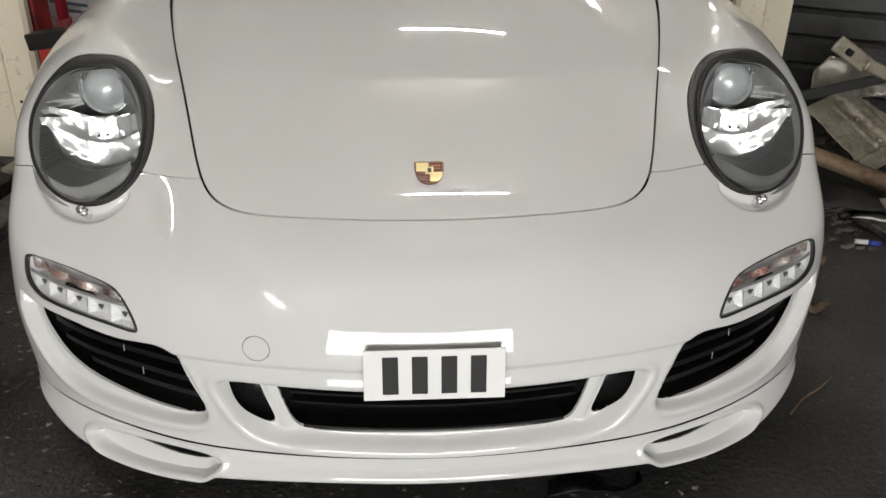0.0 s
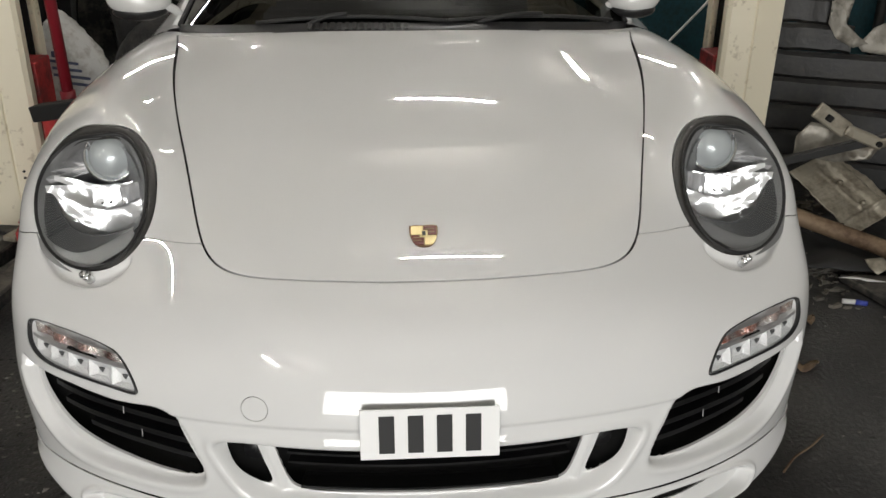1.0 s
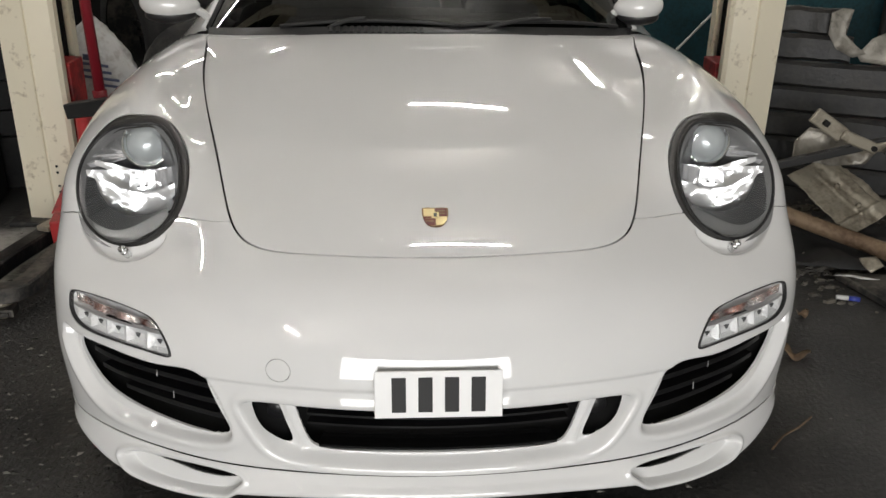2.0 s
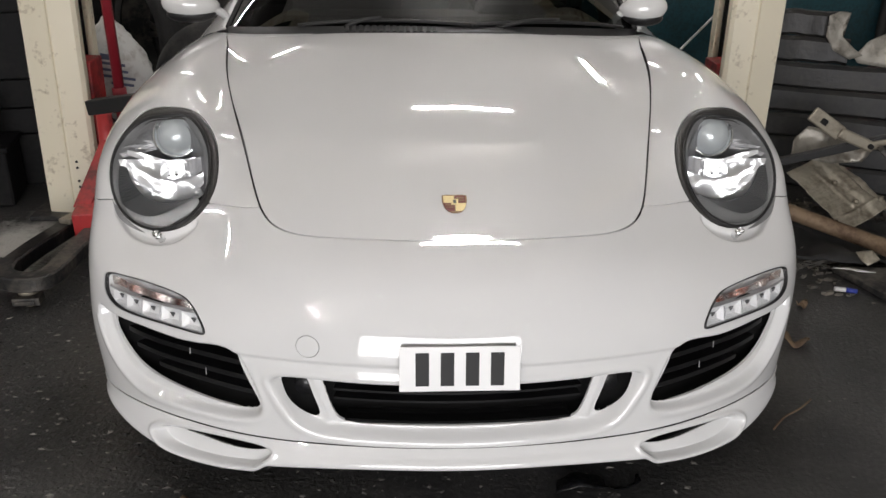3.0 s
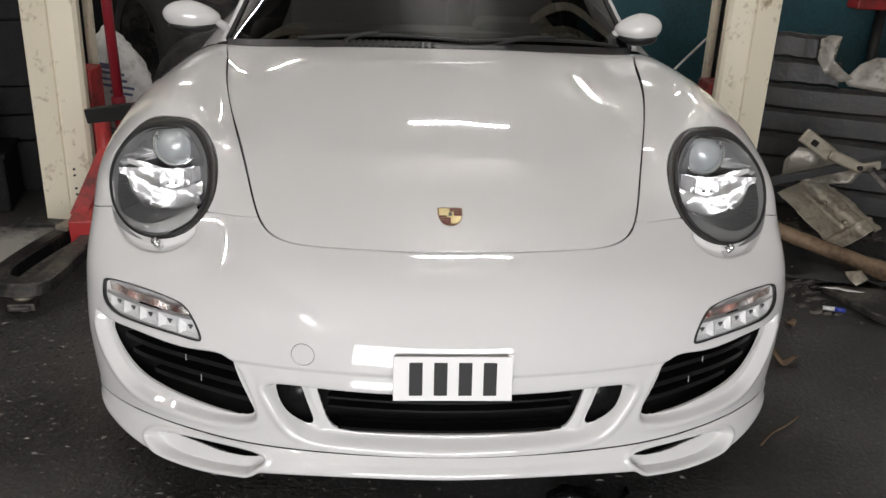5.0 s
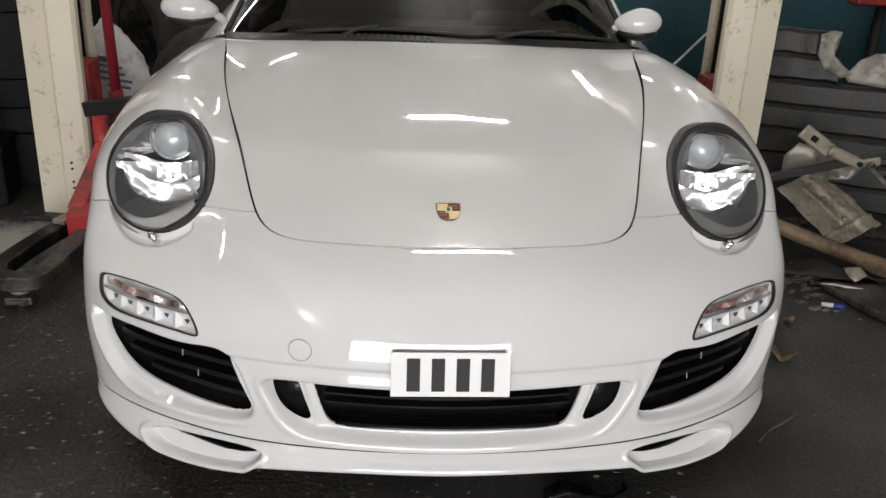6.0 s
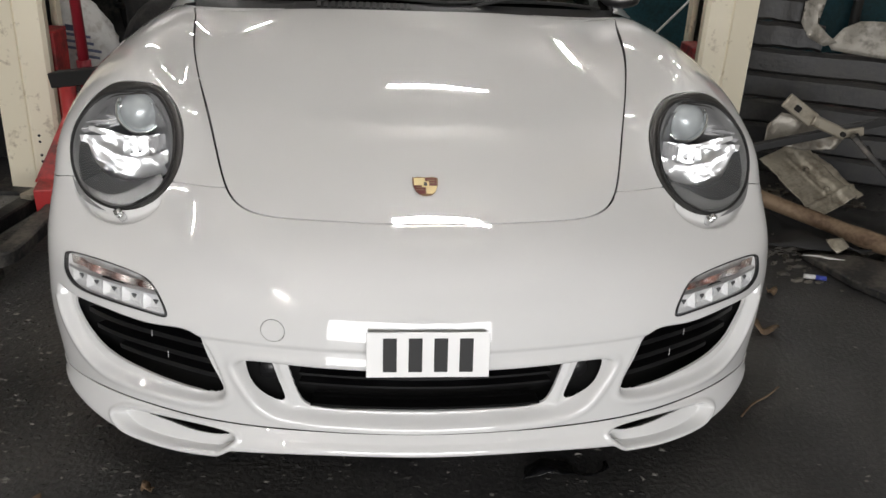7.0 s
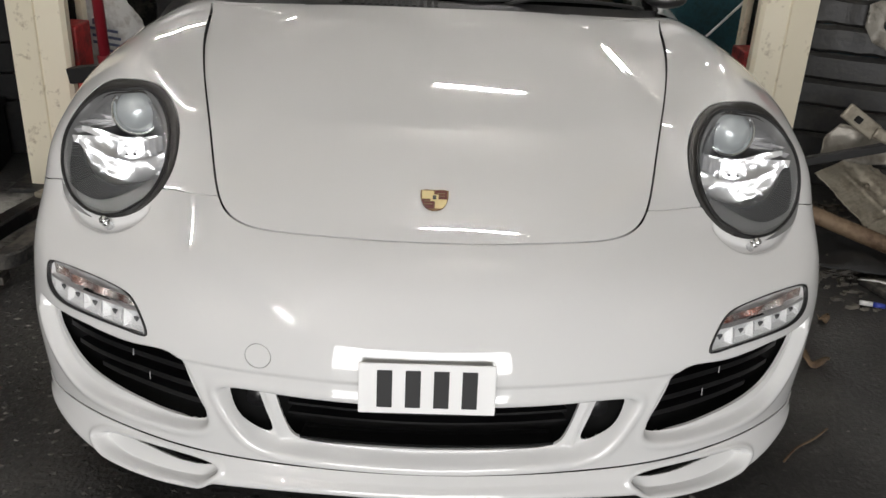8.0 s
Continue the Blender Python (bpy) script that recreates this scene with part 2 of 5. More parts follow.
class Skin:
    """A smooth sheet through half sections (centre to side), mirrored at x = 0. u runs across, v from section to section."""

    def __init__(self, sections, ku, kv):
        s = np.array(sections, float).transpose(0, 2, 1)
        s = np.concatenate([s[:, :0:-1] * (-1, 1, 1), s], 1)
        self.nv, self.nu = s.shape[0] - 1, s.shape[1] - 1
        self.half, self.ku, self.kv = self.nu // 2, ku, kv
        a = cubic(s, np.linspace(0, self.nv, self.nv * kv + 1))
        self.p = cubic(a.transpose(1, 0, 2), np.linspace(0, self.nu, self.nu * ku + 1)).transpose(1, 0, 2)
        self.n = self.normals(self.p)
        self.v, self.u = np.meshgrid(np.arange(self.nv * kv + 1) / kv, np.arange(self.nu * ku + 1) / ku - self.half, indexing="ij")

    @staticmethod
    def normals(p):
        n = np.cross(np.gradient(p, axis=1), np.gradient(p, axis=0))
        return n / np.linalg.norm(n, axis=-1, keepdims=True)

    def _mix(self, grid, u, v):
        a = np.clip((np.asarray(u, float) + self.half) * self.ku, 0, self.nu * self.ku - 1e-6)
        b = np.clip(np.asarray(v, float) * self.kv, 0, self.nv * self.kv - 1e-6)
        i, j = a.astype(int), b.astype(int)
        f, g = (a - i)[..., None], (b - j)[..., None]
        return (grid[j, i] * (1 - f) + grid[j, i + 1] * f) * (1 - g) + (grid[j + 1, i] * (1 - f) + grid[j + 1, i + 1] * f) * g

    def at(self, u, v, lift=0.0):
        lift = np.asarray(lift, float)
        return self._mix(self.p, u, v) + self._mix(self.n, u, v) * (lift[..., None] if lift.ndim else lift)

    def outside(self, loop):
        """Metres from each lattice point to a closed loop of (u, v); negative within it."""
        line = self.at(loop[:, 0], loop[:, 1])
        d = self.off(line, True)
        inside = np.zeros(self.u.shape, bool)
        for (x0, y0), (x1, y1) in zip(loop, np.roll(loop, -1, 0)):
            cross = (y0 > self.v) != (y1 > self.v)
            inside ^= cross & (self.u < (x1 - x0) * (self.v - y0) / (y1 - y0 if y1 != y0 else 1e-9) + x0)
        return np.where(inside, -d, d)

    def off(self, line, closed=False):
        best = np.full(self.u.shape, 1e3)
        nxt = np.roll(line, -1, 0) if closed else line[1:]
        for a, b in zip(line, nxt):
            ab = b - a
            w = self.p - a
            t = np.clip((w @ ab) / max(ab @ ab, 1e-12), 0, 1)
            np.minimum(best, np.linalg.norm(w - t[..., None] * ab, axis=-1), out=best)
        return best

    def panel(self, name, field, material, parent, depth=None, flange=0.012, label="", turn=0.002):
        """The piece of the sheet where field > 0, with edges turned inwards by flange."""
        p = self.p if depth is None else self.p - self.n * depth[..., None]
        nrm = self.normals(p) if depth is not None else self.n
        keep = field > 0
        any4 = keep[:-1, :-1] | keep[1:, :-1] | keep[:-1, 1:] | keep[1:, 1:]
        verts, lean, index, faces = [], [], {}, []

        def corner(j, i):
            k = (j, i)
            if k not in index:
                index[k] = len(verts)
                verts.append(p[j, i])
                lean.append(nrm[j, i])
            return index[k]

        def cut(a, b):
            k = (a, b) if a < b else (b, a)
            if k not in index:
                fa, fb = field[k[0]], field[k[1]]
                t = min(max(fa / (fa - fb), 0.02), 0.98)
                index[k] = len(verts)
                verts.append(p[k[0]] * (1 - t) + p[k[1]] * t)
                lean.append(nrm[k[0]])
            return index[k]

        for j, i in zip(*np.nonzero(any4)):
            ring = ((j, i), (j, i + 1), (j + 1, i + 1), (j + 1, i))
            poly = []
            for a, b in zip(ring, ring[1:] + ring[:1]):
                if keep[a]:
                    poly.append(corner(*a))
                if keep[a] != keep[b]:
                    poly.append(cut(a, b))
            if len(poly) >= 3:
                faces.append(poly)
        seen = {}
        for f in faces:
            for a, b in zip(f, f[1:] + f[:1]):
                seen[(a, b)] = True
        rim = [(a, b) for a, b in seen if (b, a) not in seen]
        if flange:
            low = {}
            for a, b in rim:
                for k in (a, b):
                    if k not in low:
                        low[k] = len(verts)
                        verts.append(verts[k] - lean[k] * flange)
            faces += [(b, a, low[a], low[b]) for a, b in rim]
        ob = from_arrays(name, verts, faces, material, parent, label)
        if flange:
            edge = {tuple(sorted(x)) for x in rim}
            ob.data.attributes.new("sharp_edge", "BOOLEAN", "EDGE").data.foreach_set(
                "value", [tuple(sorted(e.vertices)) in edge for e in ob.data.edges])
        return ob


def ring_of(points, n=72):
    """A smooth closed loop through (u, v) points."""
    pts = np.array(points, float)
    k = len(pts)
    wide = np.concatenate([pts[-4:], pts, pts[:4]])
    return cubic(wide, 4 + np.arange(n) * k / n)


def mirrored(loop):
    return loop * (-1, 1)


def both_ways(points):
    """A loop symmetric to u = 0, from its half listed from centre to centre."""
    pts = np.array(points, float)
    return np.concatenate([pts, (pts * (-1, 1))[::-1][1:-1]]) if pts[0, 0] == 0 else np.concatenate([pts, (pts * (-1, 1))[::-1]])


def fillet(points, n=8):
    """A half outline made smooth, from its first to its last point."""
    return cubic(np.array(points, float), np.linspace(0, len(points) - 1, (len(points) - 1) * n + 1))


def ramp(x, a, b):
    t = np.clip((x - a) / (b - a), 0, 1)
    return t * t * (3 - 2 * t)


# ---- the car's front ----
car = thing("sports_car", "white two-door sports car with round headlights on a dark floor", "car")
NOSE = [
    ([0, .20, .40, .55, .68, .795, .855, .862], [-.005, .008, .045, .100, .175, .275, .40, .60], [.193, .192, .190, .190, .186, .179, .175, .180]),
    ([0, .20, .40, .55, .685, .80, .862, .872], [-.012, .002, .042, .098, .175, .275, .40, .60], [.260, .260, .260, .260, .256, .250, .243, .240]),
    ([0, .20, .40, .55, .69, .805, .868, .882], [-.012, .002, .042, .100, .180, .280, .405, .60], [.340, .340, .340, .340, .332, .327, .322, .320]),
    ([0, .20, .40, .55, .69, .803, .869, .887], [.002, .015, .056, .116, .198, .297, .420, .60], [.425, .425, .422, .415, .410, .403, .403, .410]),
    ([0, .20, .40, .55, .69, .80, .868, .890], [.045, .057, .100, .165, .246, .334, .445, .62], [.500, .500, .495, .485, .475, .470, .475, .500]),
    ([0, .20, .40, .55, .68, .80, .868, .893], [.105, .117, .162, .235, .325, .415, .510, .66], [.552, .552, .547, .537, .530, .530, .540, .570]),
    ([0, .20, .42, .55, .68, .80, .868, .893], [.185, .197, .245, .320, .395, .475, .560, .70], [.587, .587, .582, .580, .578, .590, .600, .620]),
    ([0, .20, .42, .55, .68, .80, .865, .893], [.300, .310, .350, .415, .485, .550, .620, .78], [.629, .628, .622, .630, .655, .652, .645, .660]),
    ([0, .20, .42, .55, .68, .79, .860, .893], [.500, .505, .525, .560, .620, .660, .720, .88], [.683, .682, .672, .688, .757, .730, .690, .675]),
    ([0, .20, .42, .56, .68, .78, .860, .893], [.750, .750, .755, .765, .785, .820, .860, 1.0], [.738, .7375, .727, .722, .793, .775, .720, .680]),
    ([0, .20, .42, .58, .70, .79, .865, .893], [1.03, 1.03, 1.03, 1.035, 1.04, 1.06, 1.08, 1.12], [.793, .792, .778, .762, .805, .790, .730, .670]),
    ([0, .20, .42, .60, .71, .80, .870, .893], [1.28, 1.28, 1.30, 1.33, 1.35, 1.36, 1.36, 1.26], [.825, .824, .812, .790, .807, .785, .710, .620]),
    ([0, .20, .42, .62, .73, .80, .870, .893], [1.34, 1.35, 1.40, 1.47, 1.52, 1.55, 1.50, 1.33], [.832, .830, .815, .800, .797, .775, .680, .520]),
]
skin = Skin(NOSE, 36, 24)
# the corner by the passenger side sits a little tighter
tight = ramp(skin.p[..., 0], 0.5, 0.85) * (0.004 + 0.009 * ramp(3.2 - skin.v, 0.0, 1.5))
skin.p[..., 0] -= tight
skin.n = skin.normals(skin.p)
# the bonnet lid has its own sheet, which stays flat out to the shut line instead of rising with the wings
LID = [tuple(list(row) for row in section) for section in NOSE]
for k, (fall, last) in {8: (-0.020, -0.05), 9: (-0.022, -0.05), 10: (-0.010, -0.04), 11: (0.002, -0.03), 12: (0.0, -0.03)}.items():
    edge_z = LID[k][2][3]
    LID[k][2][4:] = [edge_z + fall, edge_z + fall + last, edge_z + fall + 2.4 * last, edge_z + fall + 4 * last]
lid_skin = Skin(LID, 36, 24)
HOOD = fillet([(0, 5.95), (0.63, 5.95), (1.2, 5.97), (1.65, 6.05), (1.93, 6.40), (2.15, 7.0), (2.47, 7.87), (2.93, 8.87), (3.26, 9.8),
               (3.5, 10.6), (3.72, 11.35)])
HOOD = both_ways(np.concatenate([HOOD, fillet([(3.72, 11.5), (3.2, 11.62), (1.6, 11.55), (0.0, 11.45)])]))
LAMP = ring_of([(4.05, 8.05), (3.57, 8.25), (3.2, 8.02), (3.02, 7.55), (3.0, 6.8), (3.35, 5.84), (3.93, 5.34), (4.52, 5.38), (5.02, 5.87),
                (5.3, 6.65), (5.3, 7.5), (4.7, 7.97)])
BLINKER = ring_of([(4.92, 3.6), (4.78, 3.86), (4.03, 3.94), (3.39, 3.83), (3.14, 3.68), (2.97, 3.37), (2.86, 2.94), (3.2, 2.91), (3.97, 2.93),
                   (4.55, 2.98), (4.86, 3.25)])
INTAKE = ring_of([(4.82, 2.50), (3.9, 2.58), (3.15, 2.54), (2.58, 2.58), (2.44, 2.2), (2.22, 1.25), (2.22, 0.82), (2.62, 0.72), (3.25, 0.82),
                  (4.1, 1.12), (4.62, 1.75)])
SCOOP = ring_of([(5.1, 2.35), (4.75, 1.29), (4.2, 0.59), (3.43, 0.46), (2.54, 0.5), (2.1, 0.81), (2.13, 1.62), (2.45, 2.62), (3.1, 2.66),
                 (3.93, 2.72), (4.73, 2.75), (5.05, 2.8)])
MOUTH = both_ways(fillet([(0, 2.1), (0.9, 2.1), (1.4, 2.12), (1.84, 2.1), (1.97, 1.85), (1.86, 1.32), (1.68, 0.64), (1.39, 0.30), (0.89, 0.20), (0, 0.15)]))
GRILLE = both_ways(fillet([(0, 1.93), (0.7, 1.93), (1.32, 1.93), (1.43, 1.82), (1.33, 0.94), (1.24, 0.62), (1.06, 0.52), (0.57, 0.50), (0, 0.50)]))
SIDE_MOUTH = ring_of([(1.88, 1.80), (1.82, 1.90), (1.68, 1.92), (1.60, 1.88), (1.54, 1.42), (1.48, 0.88), (1.54, 0.70), (1.73, 1.08)])
CRESCENT = ring_of([(5.0, 5.6), (4.85, 5.25), (4.5, 4.92), (3.96, 4.87), (3.5, 5.2), (3.2, 5.85), (3.4, 6.3), (4.0, 6.4), (4.7, 6.2)])
TOW = np.array([(-1.53 + 0.118 * math.cos(a), 2.93 + 0.26 * math.sin(a)) for a in np.linspace(0, 2 * math.pi, 40)[:-1]])

outside = {}
for key, loop in (("lamp", LAMP), ("blinker", BLINKER), ("intake", INTAKE), ("scoop", SCOOP), ("side_mouth", SIDE_MOUTH), ("crescent", CRESCENT)):
    outside[key] = np.minimum(skin.outside(loop), skin.outside(mirrored(loop)))
outside["hood"], outside["mouth"], outside["grille"], outside["tow"] = (skin.outside(x) for x in (HOOD, MOUTH, GRILLE, TOW))

SEAM = fillet([(2.0, 6.74), (2.55, 6.62), (3.1, 6.48), (4.2, 6.1), (5.2, 5.72), (5.8, 5.42), (7.2, 4.9)])
seam_v = np.interp(np.abs(skin.u), SEAM[:, 0], SEAM[:, 1])
seam_d = np.minimum(skin.off(skin.at(SEAM[:, 0], SEAM[:, 1])), skin.off(skin.at(-SEAM[:, 0], SEAM[:, 1])))
above = np.where(skin.v > seam_v, seam_d, -seam_d)

ledge_line = skin.at(np.linspace(-2.6, 2.6, 60), np.full(60, 2.57))
ledge = skin.off(ledge_line)
ledge_step = 0.006 * ramp(2.57 - skin.v, 0.0, 0.06) * np.exp(-ledge / 0.05) * (np.abs(skin.u) < 2.6)
def bead(d, at, wide):
    return np.exp(-((d - at) / wide) ** 2)


dent = (0.024 * ramp(-outside["scoop"], 0.0, 0.013) + 0.031 * ramp(-outside["mouth"], 0.0, 0.019) + ledge_step
        - 0.0035 * bead(outside["mouth"], 0.007, 0.008) * (skin.v < 2.5) - 0.0025 * bead(outside["scoop"], 0.006, 0.008) * (skin.v < 2.4)
        - 0.006 * bead(outside["grille"] - outside["side_mouth"], 0.0, 0.012) * ramp(-outside["mouth"], 0.010, 0.02)
        + 0.012 * ramp(-outside["crescent"], 0.0, 0.010) * ramp(outside["lamp"], 0.0, 0.014))

bumper_field = np.minimum.reduce([-above - 0.0012, outside["hood"] - 0.0022, outside["lamp"] - 0.001, outside["blinker"] - 0.001,
                                  outside["intake"], outside["grille"], outside["side_mouth"], outside["tow"] - 0.0006])
bumper = skin.panel("front_bumper", bumper_field, PAINT, car, dent, 0.006, "white front bumper cover")
lid_skin.panel("hood", -outside["hood"] - 0.0022, PAINT, car, None, 0.02, "white bonnet lid")
fender_field = np.minimum.reduce([above - 0.0012, outside["hood"] - 0.0022, outside["lamp"] - 0.001])
fender_field = np.where(np.abs(skin.u) < 1.9, -1, fender_field)
skin.panel("front_fender", np.where(skin.u > 0, fender_field, -1), PAINT, car, dent, 0.02)
skin.panel("front_fender", np.where(skin.u < 0, fender_field, -1), PAINT, car, dent, 0.02)
skin.panel("tow_cover", -outside["tow"] - 0.0006, PAINT, bumper, None, 0.01, "round white tow eye cover")
# added black sheet behind the panels, so gaps and openings look shaded
back = 0.032 + 0.07 * ramp(-np.minimum.reduce([outside["scoop"], outside["mouth"]]), -0.01, 0.01) + 0.26 * ramp(-outside["lamp"], -0.012, 0.0)
skin.panel("gap_backing", np.where(skin.v > 11.3, -1.0, 1.0), PIT, car, back, 0, "added black sheet standing for the shade in panel gaps and openings")


def flip(faces, s):
    return [tuple(f) if s > 0 else tuple(f)[::-1] for f in faces]


def dish(name, loop, steps, material, parent, s=1, label="", closed=True, centre=None):
    """A round sheet on the car's skin: the loop drawn in by each scale of steps and lifted by its height."""
    c = loop.mean(0) if centre is None else np.array(centre)
    verts, faces, n = [], [], len(loop)
    for scale, lift in steps:
        uv = c + (loop - c) * scale
        verts += list(skin.at(uv[:, 0], uv[:, 1], lift) * (s, 1, 1))
    for k in range(len(steps) - 1):
        for i in range(n):
            j = (i + 1) % n
            faces.append((k * n + i, k * n + j, (k + 1) * n + j, (k + 1) * n + i))
    if closed:
        faces.append(tuple((len(steps) - 1) * n + i for i in range(n)))
    return from_arrays(name, verts, flip(faces, s), material, parent, label)


def turned(loop):
    """The loop in the sense that makes its sheets face outwards."""
    x, y = loop[:, 0], loop[:, 1]
    area = (x * np.roll(y, -1) - y * np.roll(x, -1)).sum()
    return loop if area > 0 else loop[::-1]


LAMP, BLINKER = turned(LAMP), turned(BLINKER)
lamp_line = skin.at(LAMP[:, 0], LAMP[:, 1])
lamp_n = np.linalg.svd(lamp_line - lamp_line.mean(0))[2][2]
lamp_n = lamp_n * (-1 if lamp_n[1] > 0 else 1)
# axes of the lamp's inside, which faces forwards: a to the car's middle, b up, and the way in
lamp_a, lamp_b, lamp_in = np.array((-1.0, 0, 0)), np.array((0, 0.342, 0.940)), np.array((0, 0.940, -0.342))
span_a, span_b = lamp_line @ lamp_a, lamp_line @ lamp_b
LA, LB = np.ptp(span_a) / 2, np.ptp(span_b) / 2
lamp_c = lamp_a * (span_a.max() + span_a.min()) / 2 + lamp_b * (span_b.max() + span_b.min()) / 2
lamp_c = lamp_c + lamp_in * (((lamp_line.mean(0) - lamp_c) @ lamp_n) / (lamp_in @ lamp_n))


def in_lamp(a, b, h):
    """A place in the headlight: a towards the car's middle, b up (1 at the rim), h metres out from its slanted face."""
    p = lamp_c + lamp_a * a * LA + lamp_b * b * LB
    return p + lamp_in * ((h - (p - lamp_c) @ lamp_n) / (lamp_in @ lamp_n))


def lathe(name, a, b, rings, material, parent, s, label="", n=40, spread=1.0):
    """Rings (radius, height) about a place in the headlight."""
    verts, faces = [], []
    c = in_lamp(a, b, 0.0)
    for r, h in rings:
        for k in range(n):
            t = 2 * math.pi * k / n
            verts.append((c + lamp_a * r * math.cos(t) * 0.135 + lamp_b * r * math.sin(t) * 0.135 * spread - lamp_in * h) * (s, 1, 1))
    for q in range(len(rings) - 1):
        for k in range(n):
            faces.append((q * n + k, q * n + (k + 1) % n, (q + 1) * n + (k + 1) % n, (q + 1) * n + k))
    faces.append(tuple((len(rings) - 1) * n + k for k in range(n)))
    return from_arrays(name, verts, faces, material, parent, label)


SHELL = mat("lamp_shell", (0.26, 0.26, 0.265), 0.3, 0.3, spots=(0.16, 0.16, 0.165), amount=0.5, scale=18, fine=90)
SMOKE = mat("smoky_mirror", (0.86, 0.86, 0.87), 0.10, 0.6)
MIRROR = mat("bright_mirror", (0.90, 0.905, 0.91), 0.16, 0.45)


def headlight(s):
    glass = LAMP.mean(0) + (LAMP - LAMP.mean(0)) * 0.93 + (0.06, -0.13)
    n = len(LAMP)
    rings = [(LAMP, -0.004), (LAMP * 0.97 + LAMP.mean(0) * 0.03, 0.003), (glass * 0.9 + LAMP * 0.1, 0.003), (glass, -0.003), (glass * 0.985 + glass.mean(0) * 0.015, -0.012)]
    verts = [p for loop, h in rings for p in skin.at(loop[:, 0], loop[:, 1], h) * (s, 1, 1)]
    faces = [(k * n + i, k * n + (i + 1) % n, (k + 1) * n + (i + 1) % n, (k + 1) * n + i) for k in range(len(rings) - 1) for i in range(n)]
    body = from_arrays("headlight", verts, flip(faces, s), BEZEL, car, "round clear headlight with bright reflectors")
    dish("seal", glass, [(1.012, 0.0030), (1.0, 0.006), (0.968, 0.006), (0.960, 0.0)], RUBBER, body, s, "thin black rubber seal", closed=False)
    dish("trim_ring", glass, [(0.972, -0.001), (0.955, -0.003), (0.92, -0.008), (0.90, -0.03)], SATIN, body, s, "satin silver trim ring", closed=False, centre=glass.mean(0) + (0.1, 0.9))
    dish("housing", glass, [(0.92, -0.02), (0.90, -0.07), (0.85, -0.15), (0.4, -0.19)], SHELL, body, s)
    # dark crescent along the lower outer rim, ribbed at its outer end
    ia, ib = (-0.72, -0.64, -0.48, -0.30, -0.08, 0.20, 0.70), (0.02, -0.18, -0.35, -0.49, -0.57, -0.60, -0.48)
    oa, ob_ = (-0.88, -0.86, -0.72, -0.56, -0.28, 0.10, 0.72), (0.0, -0.22, -0.48, -0.65, -0.77, -0.78, -0.50)
    verts, n = [], 70
    for k in range(n + 1):
        f = 6 * k / n
        q = np.arange(7)
        rib = 0.0022 * (k % 2) * (k < 32)
        (a, b), (c, d) = cubic(np.array((ia, ib)).T, [f])[0], cubic(np.array((oa, ob_)).T, [f])[0]
        for w, h in ((0.0, -0.036), (0.04, -0.030 + rib), (1.0, -0.012 + rib)):
            verts.append(in_lamp(a + (c - a) * w - 0.06, b + (d - b) * w + 0.02, h) * (s, 1, 1))
    faces = [(3 * k + c, 3 * k + c + 3, 3 * k + c + 4, 3 * k + c + 1) for k in range(n) for c in range(2)]
    from_arrays("lower_shade", verts, flip(faces, s), SHADE, body, "ribbed dark grey shade", False)

    # light band below the shade
    verts = []
    for k in range(n + 1):
        f = 6 * k / n
        c, d = cubic(np.array((oa, ob_)).T, [f])[0]
        for w, h in ((0.0, -0.014), (0.5, -0.010), (1.0, -0.008)):
            verts.append(in_lamp(c * (1 + 0.10 * w) - 0.06 + 0.04 * w, d * (1 + 0.30 * w) + 0.02, h) * (s, 1, 1))
    from_arrays("lower_band", verts, flip(faces, s), SATIN, body, "satin silver band")

    def reflector(name, a, low, top, depth, turn, bow, wave, label, material=MIRROR, cols=26, rows=14, flutes=0.0, seed=0):
        """A curved mirror: edges low and top over a (all as looked at), its slopes, bows and waviness."""
        a_mid = (a[0] + a[-1]) / 2
        b_mid = (np.interp(a_mid, a, low) + np.interp(a_mid, a, top)) / 2
        da0, db0 = -0.05 - 2.3 * depth, 0.06 - 1.4 * depth
        core = in_lamp(a_mid + da0, b_mid + db0, 0.0)
        low = [b * 1.17 if b < 0 else b for b in low]
        verts = []
        for i in range(cols + 1):
            x = a[0] + (a[-1] - a[0]) * i / cols
            for j in range(rows + 1):
                lo, hi = np.interp(x, a, low), np.interp(x, a, top)
                y = lo + (hi - lo) * j / rows
                p, q = (x - a_mid) * LA, (y - b_mid) * LB
                d = depth + turn[0] * p + turn[1] * q + bow[0] * p * p + bow[1] * q * q
                d += wave * noise.noise((x * 5 + seed, y * 5, seed)) + 0.25 * wave * noise.noise((x * 13, y * 13 + seed, 2)) + flutes * math.sin(x * 60)
                verts.append((core + lamp_a * p + lamp_b * q + lamp_in * d) * (s, 1, 1))
        faces = [(i * (rows + 1) + j, (i + 1) * (rows + 1) + j, (i + 1) * (rows + 1) + j + 1, i * (rows + 1) + j + 1) for i in range(cols) for j in range(rows)]
        return from_arrays(name, verts, flip(faces, s), material, body, label)

    # fan of narrow mirror facets round the projector
    verts, faces, rays = [], [], 30
